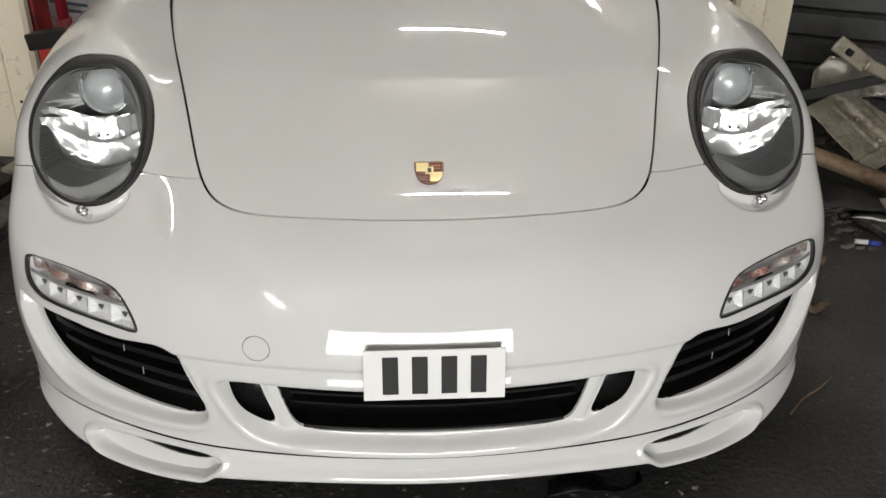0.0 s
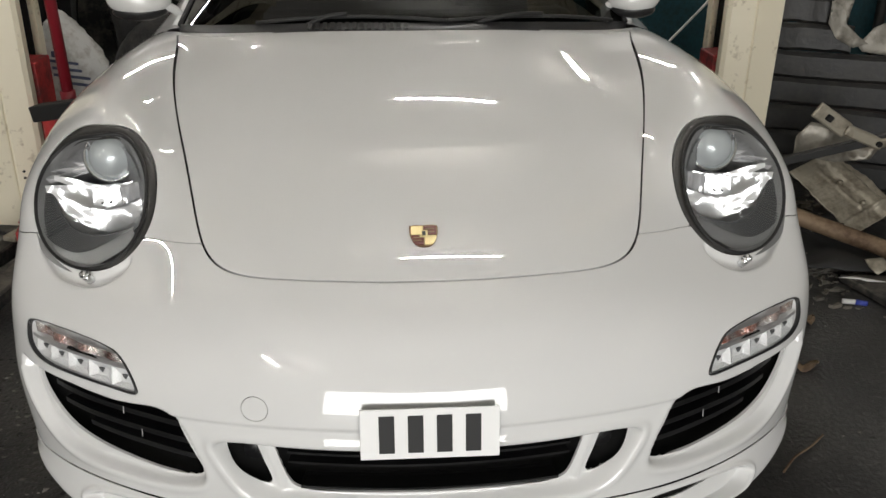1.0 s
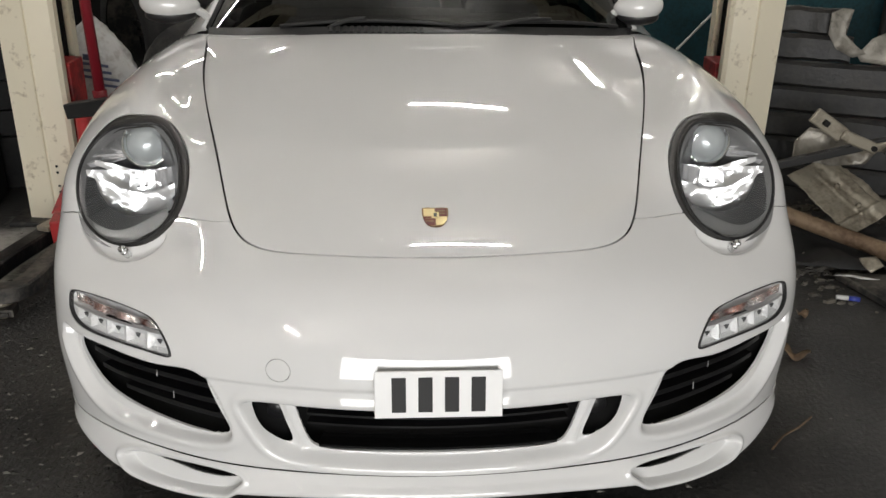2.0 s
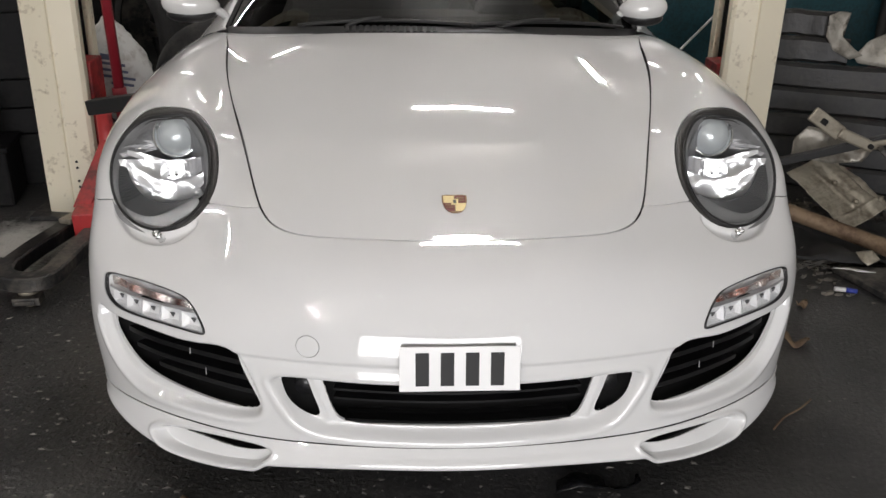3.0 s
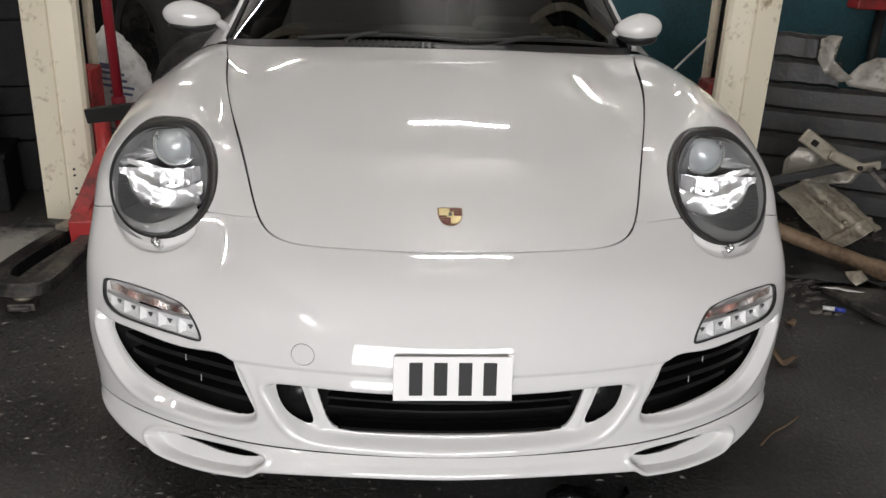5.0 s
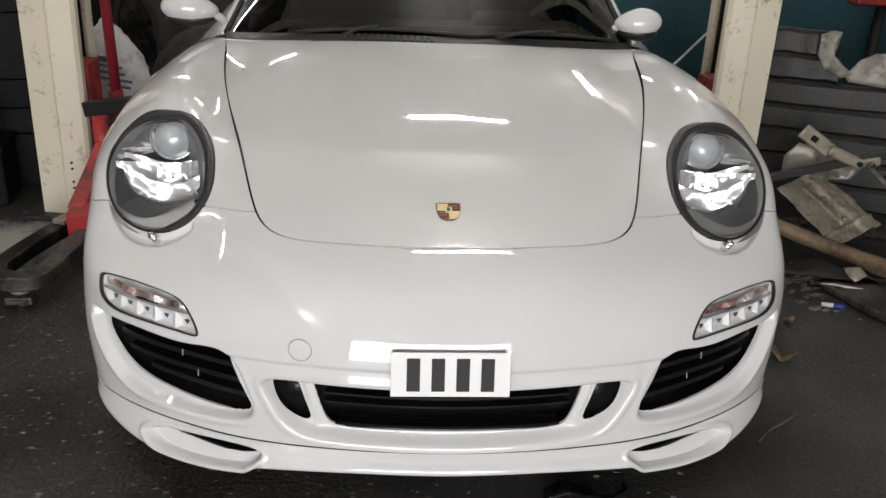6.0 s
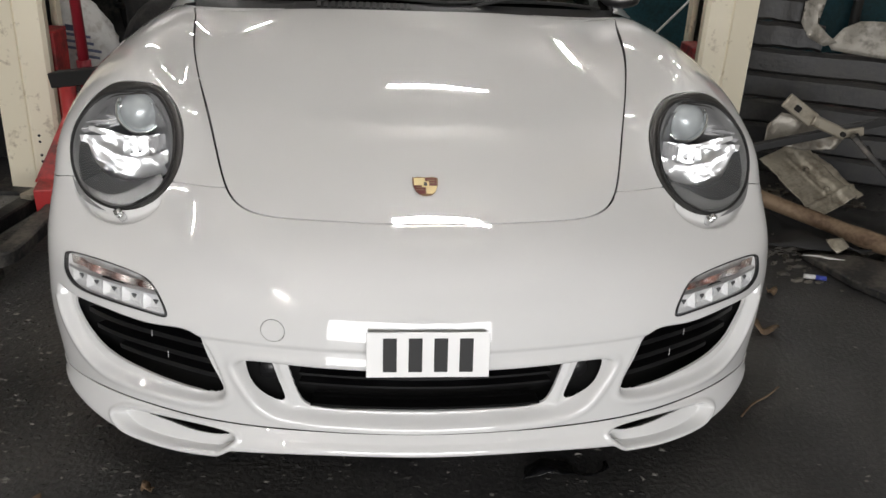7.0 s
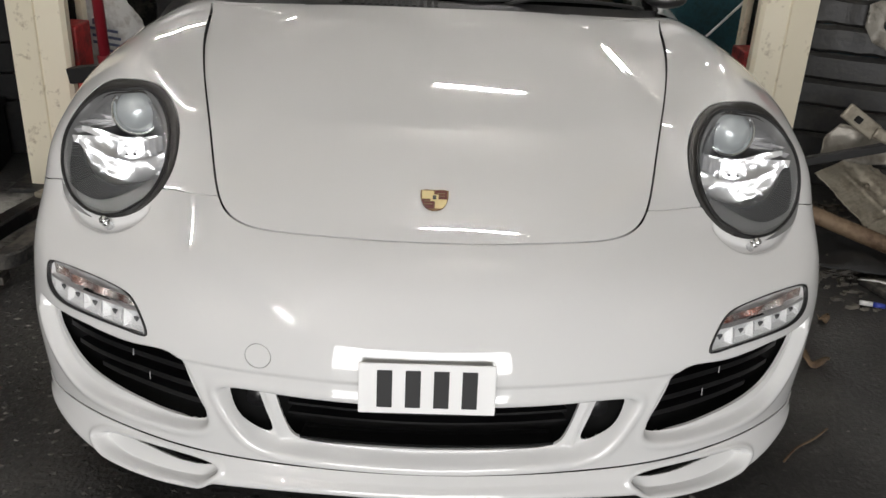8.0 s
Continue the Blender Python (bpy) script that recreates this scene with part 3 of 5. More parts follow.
    for k in range(rays + 1):
        t = math.radians(-28 + 236 * k / rays)
        ca, sb = math.cos(t), math.sin(t)
        near, far = 0.40, 0.90 + 0.10 * abs(ca)
        lean = 0.026 * (k % 2) + 0.012 * noise.noise((k * 1.7, 3.3, 0))
        for f, h in ((near, -0.042), ((near + far) / 2, -0.032 + 0.7 * lean), (far, -0.016 + 0.3 * lean)):
            a, b = 0.13 + f * ca * (1.0 if ca > 0 else 1.05), 0.42 + f * sb * 0.52
            q = math.hypot(a, b)
            a, b = (a / q * 0.9, b / q * 0.9) if q > 0.9 else (a, b)
            verts.append(in_lamp(a - 0.05, b - 0.02, h) * (s, 1, 1))
    faces = [(3 * k + c, 3 * k + c + 3, 3 * k + c + 4, 3 * k + c + 1) for k in range(rays) for c in range(2)]
    from_arrays("upper_reflector", verts, flip(faces, s), SMOKE, body, "faceted mirror behind the projector", False)
    reflector("lower_reflector", (-0.78, -0.66, -0.46, -0.28, -0.06, 0.2, 0.5, 0.82), (-0.02, -0.15, -0.30, -0.42, -0.49, -0.51, -0.47, -0.28), (0.2,) * 8,
              0.095, (0.26, -0.05), (0.6, 0.6), 0.006, "wavy mirror bowl", seed=4)
    reflector("side_reflector", (-0.45, 0.06), (-0.12, -0.12), (0.18, 0.12), 0.075, (-0.1, -0.35), (0, 0), 0.004, "fluted mirror", SMOKE, flutes=0.0016, seed=2)
    reflector("side_reflector", (0.46, 0.78), (-0.12, -0.02), (0.12, 0.2), 0.070, (0.0, -0.35), (0, 0), 0.006, "fluted mirror", SMOKE, flutes=0.0012, seed=7)
    block = reflector("mirror_block", (0.06, 0.46), (-0.26, -0.22), (0.12, 0.14), 0.066, (0.235, -0.10), (0.3, 0.3), 0.002, "bright square mirror", seed=5)
    reflector("brow_reflector", (-0.52, -0.25, 0.12, 0.45, 0.80), (0.22, 0.12, 0.02, 0.06, 0.08), (0.29, 0.24, 0.13, 0.16, 0.24), 0.058, (0.235, -0.10), (0.2, 0.5), 0.004,
              "bright mirror band under the projector", seed=1)
    reflector("wing_reflector", (-0.46, -0.28, 0.0, 0.28, 0.54, 0.78), (0.05, -0.20, -0.38, -0.46, -0.42, -0.22), (0.08, -0.02, -0.17, -0.22, -0.18, -0.06),
              0.055, (0.235, -0.10), (0.5, 0.6), 0.005, "bright curved mirror wing", seed=3)
    for a, b in ((0.16, 0.0), (0.30, 0.02), (0.18, -0.12), (0.31, -0.11)):
        bm = bmesh.new()
        c = Vector(in_lamp(a - 0.19, b - 0.02, 0.0) + lamp_in * 0.062) * 1
        c.x *= s
        w = Vector((0, lamp_in[1], lamp_in[2]))
        rod(bm, c, c + w * 0.012, 0.0022, 8)
        part("stud", bm, RUBBER, block)
    lathe("projector_ring", 0.06, 0.54, [(0.47, -0.10), (0.45, -0.034), (0.42, -0.028), (0.38, -0.028), (0.36, -0.05)], CHROME, body, s, "silver projector ring")
    lathe("projector_lens", 0.06, 0.54, [(0.37, -0.042), (0.35, -0.030), (0.30, -0.016), (0.22, -0.006), (0.12, 0.0), (0.04, 0.001)], LENS, body, s, "thick glass projector lens")
    cover = dish("lens_cover", glass, [(0.985, 0.002), (0.95, 0.0045), (0.75, 0.008), (0.5, 0.012), (0.25, 0.0135), (0.05, 0.014)], CLEAR, body, s, "clear domed lens cover")
    cover.visible_shadow = False
    bm = bmesh.new()
    at = Vector(skin.at(3.9, 5.16, 0.012) * (s, 1, 1))
    foot = Vector(skin.at(3.9, 5.16, -0.012) * (s, 1, 1))
    rod(bm, foot, at, 0.009, 14)
    rod(bm, at + Vector((-0.006, 0, 0.002)), at + Vector((0.006, -0.008, 0.002)), 0.005, 10)
    bmesh.ops.create_uvsphere(bm, u_segments=12, v_segments=8, radius=0.0095, matrix=Matrix.Translation(at))
    part("washer_nozzle", bm, CHROME, body, "chrome washer nozzle", True)
    return body


LENS = mat("lens_glass", (0.60, 0.64, 0.65), 0.22, 0.3, 0.6)
SHADE = mat("ribbed_shade", (0.05, 0.051, 0.053), 0.45)
BEZEL = mat("dark_bezel", (0.024, 0.023, 0.021), 0.45)
AMBER = mat("smoky_reflector", (0.86, 0.83, 0.81), 0.09, 0.9, spots=(0.36, 0.11, 0.07), amount=0.6, scale=24, fine=160, bump=0.8)
BRIGHT = mat("bright_reflector", (0.95, 0.955, 0.96), 0.2, 0.45, bump=0.8, fine=260)
for s in (1, -1):
    headlight(s)


def blinker(s):
    body = dish("turn_signal", BLINKER, [(1.0, -0.002), (0.99, 0.003), (0.975, 0.003), (0.97, -0.012)], BLACK, car, s,
                "clear turn signal with a row of daytime lights", closed=False)
    dish("housing", BLINKER, [(0.97, -0.006), (0.92, -0.024)], BRIGHT, body, s)

    def tray(name, u0, u1, v0, v1, v2, v3, h0, h1, material, label="", nu=12, crimp=0.0, nv=3):
        verts = []
        for i in range(nu + 1):
            f = i / nu
            for j in range(nv + 1):
                g = j / nv
                lo, hi = v0 + (v1 - v0) * f, v2 + (v3 - v2) * f
                verts.append(skin.at(u0 + (u1 - u0) * f, lo + (hi - lo) * g, h0 + (h1 - h0) * g + crimp * math.sin(12.9 * i + 37.7 * j)) * (s, 1, 1))
        faces = [(i * (nv + 1) + j, (i + 1) * (nv + 1) + j, (i + 1) * (nv + 1) + j + 1, i * (nv + 1) + j + 1) for i in range(nu) for j in range(nv)]
        return from_arrays(name, verts, flip(faces, s), material, body, label, False)

    tray("indicator_strip", 3.12, 4.78, 3.50, 3.56, 3.66, 3.82, -0.016, -0.010, AMBER, "faceted clear and reddish indicator strip", 60, 0.007, 7)
    tray("divider", 2.98, 4.84, 3.40, 3.43, 3.46, 3.50, -0.004, -0.006, SILVER, "grey dividing bar", 16)
    for k in range(5):
        u = 3.10 + 0.36 * k
        v = 3.17 + 0.02 * k
        verts = [skin.at(u + du, v + dv, h) * (s, 1, 1) for du, dv, h in ((-0.178, -0.22, -0.006), (0.178, -0.21, -0.006), (0.178, 0.22, -0.006),
                 (-0.178, 0.21, -0.006), (-0.09, -0.10, -0.014), (0.09, -0.10, -0.014), (0.09, 0.10, -0.014), (-0.09, 0.10, -0.014))]
        bm = bmesh.new()
        c = Vector(skin.at(u, v + 0.04, -0.013) * (s, 1, 1))
        bmesh.ops.create_cone(bm, cap_ends=True, segments=3, radius1=0.0085, radius2=0.004, depth=0.007,
                              matrix=Matrix.Translation(c) @ pose(0, 0, 0, 90, 0, 0) @ pose(0, 0, 0, 0, 0, 180))
        part("led", bm, GREY_TRIM, body, "small dark wedge-shaped light chip")
        from_arrays("led_cup", verts, flip([(0, 1, 5, 4), (1, 2, 6, 5), (2, 3, 7, 6), (3, 0, 4, 7), (4, 5, 6, 7)], s), BRIGHT, body, "square bright light cup", False)
    dish("lens_cover", BLINKER, [(0.975, 0.002), (0.90, 0.0035), (0.6, 0.005), (0.2, 0.0055)], CLEAR, body, s, "clear lens cover").visible_shadow = False
    return body


for s in (1, -1):
    blinker(s)


# ---- intakes, grille, plate, crest ----
def slat(u0, u1, v0, v1, h0, h1, thick, name="intake_slat", n=24, parent=bumper):
    verts = []
    for i in range(n + 1):
        f = i / n
        u, v = u0 + (u1 - u0) * f, v0 + (v1 - v0) * f
        for dv, h in ((0, h0), (thick, h0), (thick * 0.9, h1), (0, h1)):
            verts.append(skin.at(u, v + dv, h))
    faces = [(4 * i + k, 4 * i + (k + 1) % 4, 4 * i + 4 + (k + 1) % 4, 4 * i + 4 + k) for i in range(n) for k in range(4)]
    faces += [(0, 1, 2, 3), (4 * n, 4 * n + 1, 4 * n + 2, 4 * n + 3)]
    return from_arrays(name, verts, faces, GLOSS_BLACK, parent, "black plastic slat", False)


for s in (1, -1):
    slat(2.48 * s, 4.60 * s, 1.98, 2.12, -0.036, -0.085, 0.15)
    slat(2.36 * s, 4.45 * s, 1.52, 1.66, -0.038, -0.085, 0.15)
    slat(2.28 * s, 4.00 * s, 1.08, 1.24, -0.040, -0.085, 0.15)
    for u, v in ((3.05, 1.48), (3.30, 2.02)):
        bm = bmesh.new()
        rod(bm, skin.at(u * s, v, -0.032), skin.at(u * s, v + 0.2, -0.033), 0.0012, 6)
        part("clip", bm, SILVER, bumper, "small grey clip")
for v in (1.12, 1.42, 1.7):
    slat(-1.36, 1.36, v, v, -0.055, -0.09, 0.07, "grille_bar", 32)
sill = slat(-1.22, 1.22, 0.60, 0.60, -0.030, -0.07, 0.10, "grille_sill", 40)
sill.data.materials[0] = mat("glossy_black_trim", (0.006, 0.006, 0.006), 0.08)
for s in (1, -1):
    bm = bmesh.new()
    c = Vector(skin.at(1.66 * s, 1.48, -0.055))
    rod(bm, c, c + Vector((0, 0.03, 0)), 0.022, 20)
    part("fog_lamp", bm, BLACK, bumper, "small round dark fog lamp", True)

plate = thing("number_plate", "white number plate with black bars on the bumper", "number plate")
plate.matrix_basis = pose(-0.004, -0.022, 0.395, 80, 0, 0)
bm = bmesh.new()
box(bm, (0.236, 0.090, 0.006), pose(0, 0, -0.004), 0.0025)
part("plate_holder", bm, BLACK, plate, "black plate holder")
bm = bmesh.new()
box(bm, (0.242, 0.094, 0.004), pose(0, 0, 0.001), 0.0015)
part("plate_sheet", bm, mat("plate_white", (0.86, 0.86, 0.85), 0.3), plate, "white reflective sheet")
for k in range(4):
    bm = bmesh.new()
    box(bm, (0.027, 0.070, 0.0016), pose(-0.075 + 0.050 * k, 0, 0.0038), 0.0006)
    part("character_bar", bm, RUBBER, plate)
for s in (1, -1):
    bm = bmesh.new()
    rod(bm, (0.05 * s, 0, -0.045), (0.05 * s, 0, -0.006), 0.008, 10)
    part("plate_bracket", bm, BLACK, plate)

# the enamel crest on the bonnet: a plain shield of four fields
GOLD = mat("gold_enamel", (0.62, 0.50, 0.26), 0.3, 0.6)
BRONZE = mat("dark_bronze", (0.16, 0.09, 0.04), 0.3, 0.7)
MAROON = mat("dark_red_enamel", (0.11, 0.02, 0.02), 0.25)


def shield(w, h, m, name, parent, material, label, cut=None, lift=0.0):
    """A shield outline, or one quarter of it, as a thin bevelled sheet."""
    pts = []
    for k in range(25):
        f = -1 + 2 * k / 24
        pts.append((f * w * 0.5, -h * 0.5 * (1 - abs(f) ** 2.4) ** 0.7 * (1.0) + h * 0.12 * abs(f) ** 8))
    pts += [(w * 0.5, h * 0.40), (w * 0.30, h * 0.44), (0, h * 0.42), (-w * 0.30, h * 0.44), (-w * 0.5, h * 0.40)]
    if cut:
        x0, x1, y0, y1 = cut
        pts = [(min(max(x, x0 * w), x1 * w), min(max(y, y0 * h), y1 * h)) for x, y in pts]
        seen = []
        for p in pts:
            if not seen or (abs(p[0] - seen[-1][0]) + abs(p[1] - seen[-1][1]) > 1e-5):
                seen.append(p)
        pts = seen[:-1] if abs(seen[0][0] - seen[-1][0]) + abs(seen[0][1] - seen[-1][1]) < 1e-5 else seen
    bm = bmesh.new()
    ring = [bm.verts.new((x, y, lift)) for x, y in pts]
    f = bm.faces.new(ring)
    made = bmesh.ops.extrude_face_region(bm, geom=[f])
    bmesh.ops.translate(bm, verts=[v for v in made["geom"] if isinstance(v, bmesh.types.BMVert)], vec=(0, 0, 0.0022))
    bmesh.ops.recalc_face_normals(bm, faces=bm.faces)
    ob = part(name, bm, material, parent, label)
    ob.matrix_basis = m
    return ob


crest_at = Vector(skin.at(0, 6.96, 0.0))
crest_n = Vector(skin._mix(skin.n, 0, 6.96))
crest_m = Matrix.Translation(crest_at) @ crest_n.to_track_quat("Z", "Y").to_matrix().to_4x4()
badge = shield(0.056, 0.068, crest_m, "bonnet_badge", car, BRONZE, "gold and dark red enamel shield badge", None, 0.0005)
for cut in ((-0.44, -0.02, 0.0, 0.36), (0.02, 0.44, 0.0, 0.36), (-0.44, -0.02, -0.42, -0.03), (0.02, 0.44, -0.42, -0.03)):
    q = shield(0.056, 0.068, Matrix.Identity(4), "badge_field", badge, MAROON if cut[0] * (cut[2] + 0.02) > 0 else GOLD, "", cut, 0.0018)
for k in range(2):
    for s in (1, -1):
        bm = bmesh.new()
        box(bm, (0.017, 0.0026, 0.001), pose(0.0125 * s, (0.007 if s > 0 else -0.009) + 0.0085 * k * s, 0.0046))
        part("badge_stripe", bm, BRONZE, badge)
bm = bmesh.new()
box(bm, (0.016, 0.020, 0.0015), pose(0, 0.001, 0.0050), 0.0006)
part("badge_centre", bm, GOLD, badge)
bm = bmesh.new()
box(bm, (0.007, 0.012, 0.001), pose(0, 0.001, 0.0063), 0.0004)
part("badge_mark", bm, RUBBER, badge)

# ---- front lip ----
X0, Y0 = NOSE[0][0], NOSE[0][1]
LIP = [
    ([x * 0.98 for x in X0], [y + 0.03 for y in Y0], [.140, .138, .123, .104, .106, .117, .128, .132]),
    ([x - 0.012 * (x > 0.7) for x in X0], [y - 0.022 for y in Y0], [.138, .136, .121, .104, .106, .117, .128, .132]),
    ([x - 0.006 * (x > 0.7) for x in X0], [y - 0.026 for y in Y0], [.158, .156, .143, .128, .128, .136, .142, .146]),
    ([x - 0.004 * (x > 0.7) for x in X0], [y - 0.014 for y in Y0], [.178, .177, .172, .166, .160, .156, .154, .158]),
    (X0, [y - 0.003 for y in Y0], [z - 0.0015 for z in NOSE[0][2]]),
]
lip_skin = Skin(LIP, 56, 26)
SLOT = ring_of([(4.02, 2.40), (3.82, 2.95), (3.5, 3.22), (2.88, 3.40), (2.3, 3.38), (2.02, 3.0), (2.0, 2.3), (2.2, 1.45), (2.6, 1.25), (3.2, 1.25), (3.7, 1.45), (3.95, 1.9)])
SLIT = ring_of([(3.55, 2.84), (2.95, 3.08), (2.40, 3.12), (2.12, 3.0), (2.14, 2.66), (2.4, 2.48), (2.8, 2.54), (3.2, 2.70)])
slot = np.minimum(lip_skin.outside(SLOT), lip_skin.outside(mirrored(SLOT)))
slit = np.minimum(lip_skin.outside(SLIT), lip_skin.outside(mirrored(SLIT)))
drop = 0.028 * ramp(-slot, 0.0, 0.013) - 0.004 * np.exp(-((slot - 0.005) / 0.006) ** 2)
notch = 0.012 * ramp(2.15 - np.abs(lip_skin.u), -0.12, 0.12) * ramp(4 - lip_skin.v, 1.0, 2.6)
lip_skin.p[..., 2] += notch
lip_skin.p[..., 0] -= 0.012 * ramp(lip_skin.p[..., 0], 0.5, 0.85)
lip_skin.n = lip_skin.normals(lip_skin.p)
lip = lip_skin.panel("front_lip", np.where(slit < 0, slit, 1.0), PAINT, car, drop, 0.004, "white front lip spoiler with side ducts")
# black sheets stand for the shade deep in the lip ducts
for s in (1, -1):
    lip_skin.panel("duct_back", np.where((slit < 0.02) & (lip_skin.u * s > 0), 1.0, -1.0), PIT, lip, np.full(slot.shape, 0.075), 0)

# ---- cowl, windscreen, wipers ----
SCREEN = [
    ([0, .25, .50, .655, .715], [1.385, 1.40, 1.455, 1.525, 1.575], [.838, .836, .824, .812, .806]),
    ([0, .245, .485, .625, .685], [1.55, 1.56, 1.61, 1.675, 1.72], [.955, .95, .932, .905, .888]),
    ([0, .235, .46, .59, .645], [1.75, 1.76, 1.80, 1.86, 1.90], [1.085, 1.08, 1.06, 1.025, 1.0]),
    ([0, .22, .42, .54, .59], [2.05, 2.06, 2.10, 2.15, 2.19], [1.245, 1.24, 1.22, 1.185, 1.16]),
]
screen = Skin(SCREEN, 12, 12)
glass = screen.panel("windscreen", np.ones(screen.u.shape), TINTED, car, None, 0, "dark tinted curved windscreen")
glass.visible_shadow = False


def tube_along(name, points, r, material, parent, label="", n=8, squash=1.0, taper=None):
    bm = bmesh.new()
    sweep(bm, points, (lambda f: circle(r * taper(f), n, squash)) if taper else circle(r, n, squash))
    bmesh.ops.recalc_face_normals(bm, faces=bm.faces)
    return part(name, bm, material, parent, label, True)


for s in (1, -1):
    v = np.linspace(0, 3, 20)
    edge = screen.at(np.full(20, 4.0 * s), v, -0.004) + np.array((0.016 * s, 0.012, 0))
    tube_along("pillar", edge, 0.013, PAINT, car, "white windscreen pillar", 10, 0.7)
    seal = screen.at(np.full(20, 3.93 * s), v, 0.001)
    tube_along("screen_seal", seal, 0.009, RUBBER, car, "black rubber seal")
verts, nn = [], 60
for i in range(nn + 1):
    u = -1 + 2 * i / nn
    a = skin.at(u * 3.68, 11.43 + 0.15 * abs(u) ** 2, -0.008)
    b = screen.at(u * 3.98, 0.02, 0.002)
    for f, dz in ((0, 0), (0.3, -0.012), (0.7, -0.010), (1, 0)):
        verts.append(a + (b - a) * f + np.array((0, 0, dz)))
faces = [(4 * i + k, 4 * i + 4 + k, 4 * i + 5 + k, 4 * i + 1 + k) for i in range(nn) for k in range(3)]
from_arrays("cowl", verts, faces, BLACK, car, "black plastic cowl grille")
for k in range(14):
    bm = bmesh.new()
    x = -0.29 + 0.022 * k
    box(bm, (0.012, 0.05, 0.004), pose(x, 1.372 + 0.10 * x * x, 0.836, 12, 0, 0), 0.001)
    part("cowl_fin", bm, RUBBER, car)
for pivot, u0, u1 in ((-0.30, -1.8, 0.5), (0.20, 0.45, 3.0)):
    f = np.linspace(0, 1, 16)
    line = screen.at(u0 + (u1 - u0) * f, 0.02 + 0.10 * np.sin(math.pi * f), 0.008)
    wiper = tube_along("wiper", line, 0.006, RUBBER, car, "black wiper blade", 6)
    a = Vector(line[7])
    tube_along("wiper_arm", curve([(pivot, 1.40, 0.835), ((pivot + a.x) / 2, 1.405, 0.858), tuple(a + Vector((0, 0, 0.008)))], 10), 0.007, RUBBER, wiper, "black wiper arm", 6, 1.0)


def mirror(x, s, wide):
    shell = bmesh.new()
    bmesh.ops.create_uvsphere(shell, u_segments=28, v_segments=18, radius=1.0)
    for v in shell.verts:
        a, b, c = v.co
        taper = 1 - 0.28 * max(0, -a * s)
        v.co = (a * wide, (b * 0.055 if b < 0 else b * 0.022), c * 0.052 * taper + 0.006 * (a * s))
    ob = part("door_mirror", shell, PAINT, car, "white rounded door mirror", True)
    ob.matrix_basis = pose(x, 1.60, 0.880 - 0.004 * (s > 0), 0, 0, -10 * s)
    under = bmesh.new()
    bmesh.ops.create_uvsphere(under, u_segments=24, v_segments=12, radius=1.0)
    for v in under.verts:
        a, b, c = v.co
        v.co = (a * wide * 0.86, b * 0.045, c * 0.03 - 0.033)
    part("mirror_base", under, BLACK, ob, "black lower mirror housing", True)
    tube_along("mirror_arm", [(-wide * 0.45 * s, 0.0, -0.012), (-wide * 0.8 * s, 0.006, -0.018), (-wide * 1.05 * s, 0.015, -0.034), (-wide * 1.3 * s, 0.03, -0.066), (-wide * 1.4 * s, 0.04, -0.09)], 0.024, PAINT, ob, "white mirror arm", 12, 0.6, taper=lambda f: 1.15 - 0.35 * f)
    return ob


mirror(-0.838, -1, 0.098)
mirror(0.742, 1, 0.084)

# ---- cabin and rear of the car ----
CABIN = [
    ([0, .22, .42, .54, .60, .66, .72], [2.05, 2.06, 2.10, 2.15, 2.20, 2.22, 2.24], [1.25, 1.245, 1.225, 1.19, 1.15, 1.02, .86]),
    ([0, .24, .45, .57, .63, .69, .75], [2.5] * 7, [1.30, 1.295, 1.275, 1.24, 1.19, 1.04, .87]),
    ([0, .24, .45, .57, .63, .70, .77], [3.0] * 7, [1.27, 1.265, 1.245, 1.21, 1.16, 1.03, .88]),
    ([0, .22, .42, .54, .62, .72, .80], [3.6] * 7, [1.08, 1.075, 1.06, 1.03, .99, .93, .87]),
    ([0, .22, .42, .56, .66, .76, .84], [4.15] * 7, [.86, .86, .85, .84, .83, .81, .78]),
    ([0, .22, .42, .56, .66, .76, .82], [4.40, 4.40, 4.38, 4.36, 4.33, 4.28, 4.2], [.62, .62, .62, .62, .62, .62, .62]),
    ([0, .22, .42, .56, .66, .76, .82], [4.38, 4.38, 4.36, 4.34, 4.31, 4.26, 4.18], [.30, .30, .30, .30, .30, .30, .30]),
]
cabin = Skin(CABIN, 6, 8)
glazed = (np.abs(cabin.u) > 4.15) & (np.abs(cabin.u) < 5.85) & (cabin.v < 2.6)
cabin.panel("roof", np.where(glazed, -1.0, 1.0), PAINT, car, None, 0.01, "white roof and rear deck")
cabin.panel("side_glass", np.where(glazed & (cabin.u > 0), 1.0, -1.0), TINTED, car, np.full(cabin.u.shape, 0.004), 0, "dark tinted side window")
cabin.panel("side_glass", np.where(glazed & (cabin.u < 0), 1.0, -1.0), TINTED, car, np.full(cabin.u.shape, 0.004), 0, "dark tinted side window")
SIDES = [
    ([.72, .76, .84, .885, .893, .885, .86], [1.56, 1.54, 1.50, 1.44, 1.36, 1.33, 1.32], [.80, .79, .73, .64, .50, .33, .20]),
    ([.735, .78, .85, .89, .90, .89, .86], [2.1] * 7, [.855, .84, .77, .66, .50, .33, .20]),
    ([.75, .79, .86, .90, .905, .895, .87], [2.7] * 7, [.87, .86, .79, .68, .52, .33, .20]),
    ([.785, .83, .89, .92, .926, .92, .90], [3.3] * 7, [.88, .86, .80, .70, .55, .40, .25]),
    ([.84, .86, .89, .905, .905, .90, .88], [4.0] * 7, [.80, .78, .74, .66, .54, .40, .28]),
    ([.80, .82, .84, .84, .84, .83, .81], [4.26] * 7, [.70, .68, .65, .60, .50, .40, .30]),
]
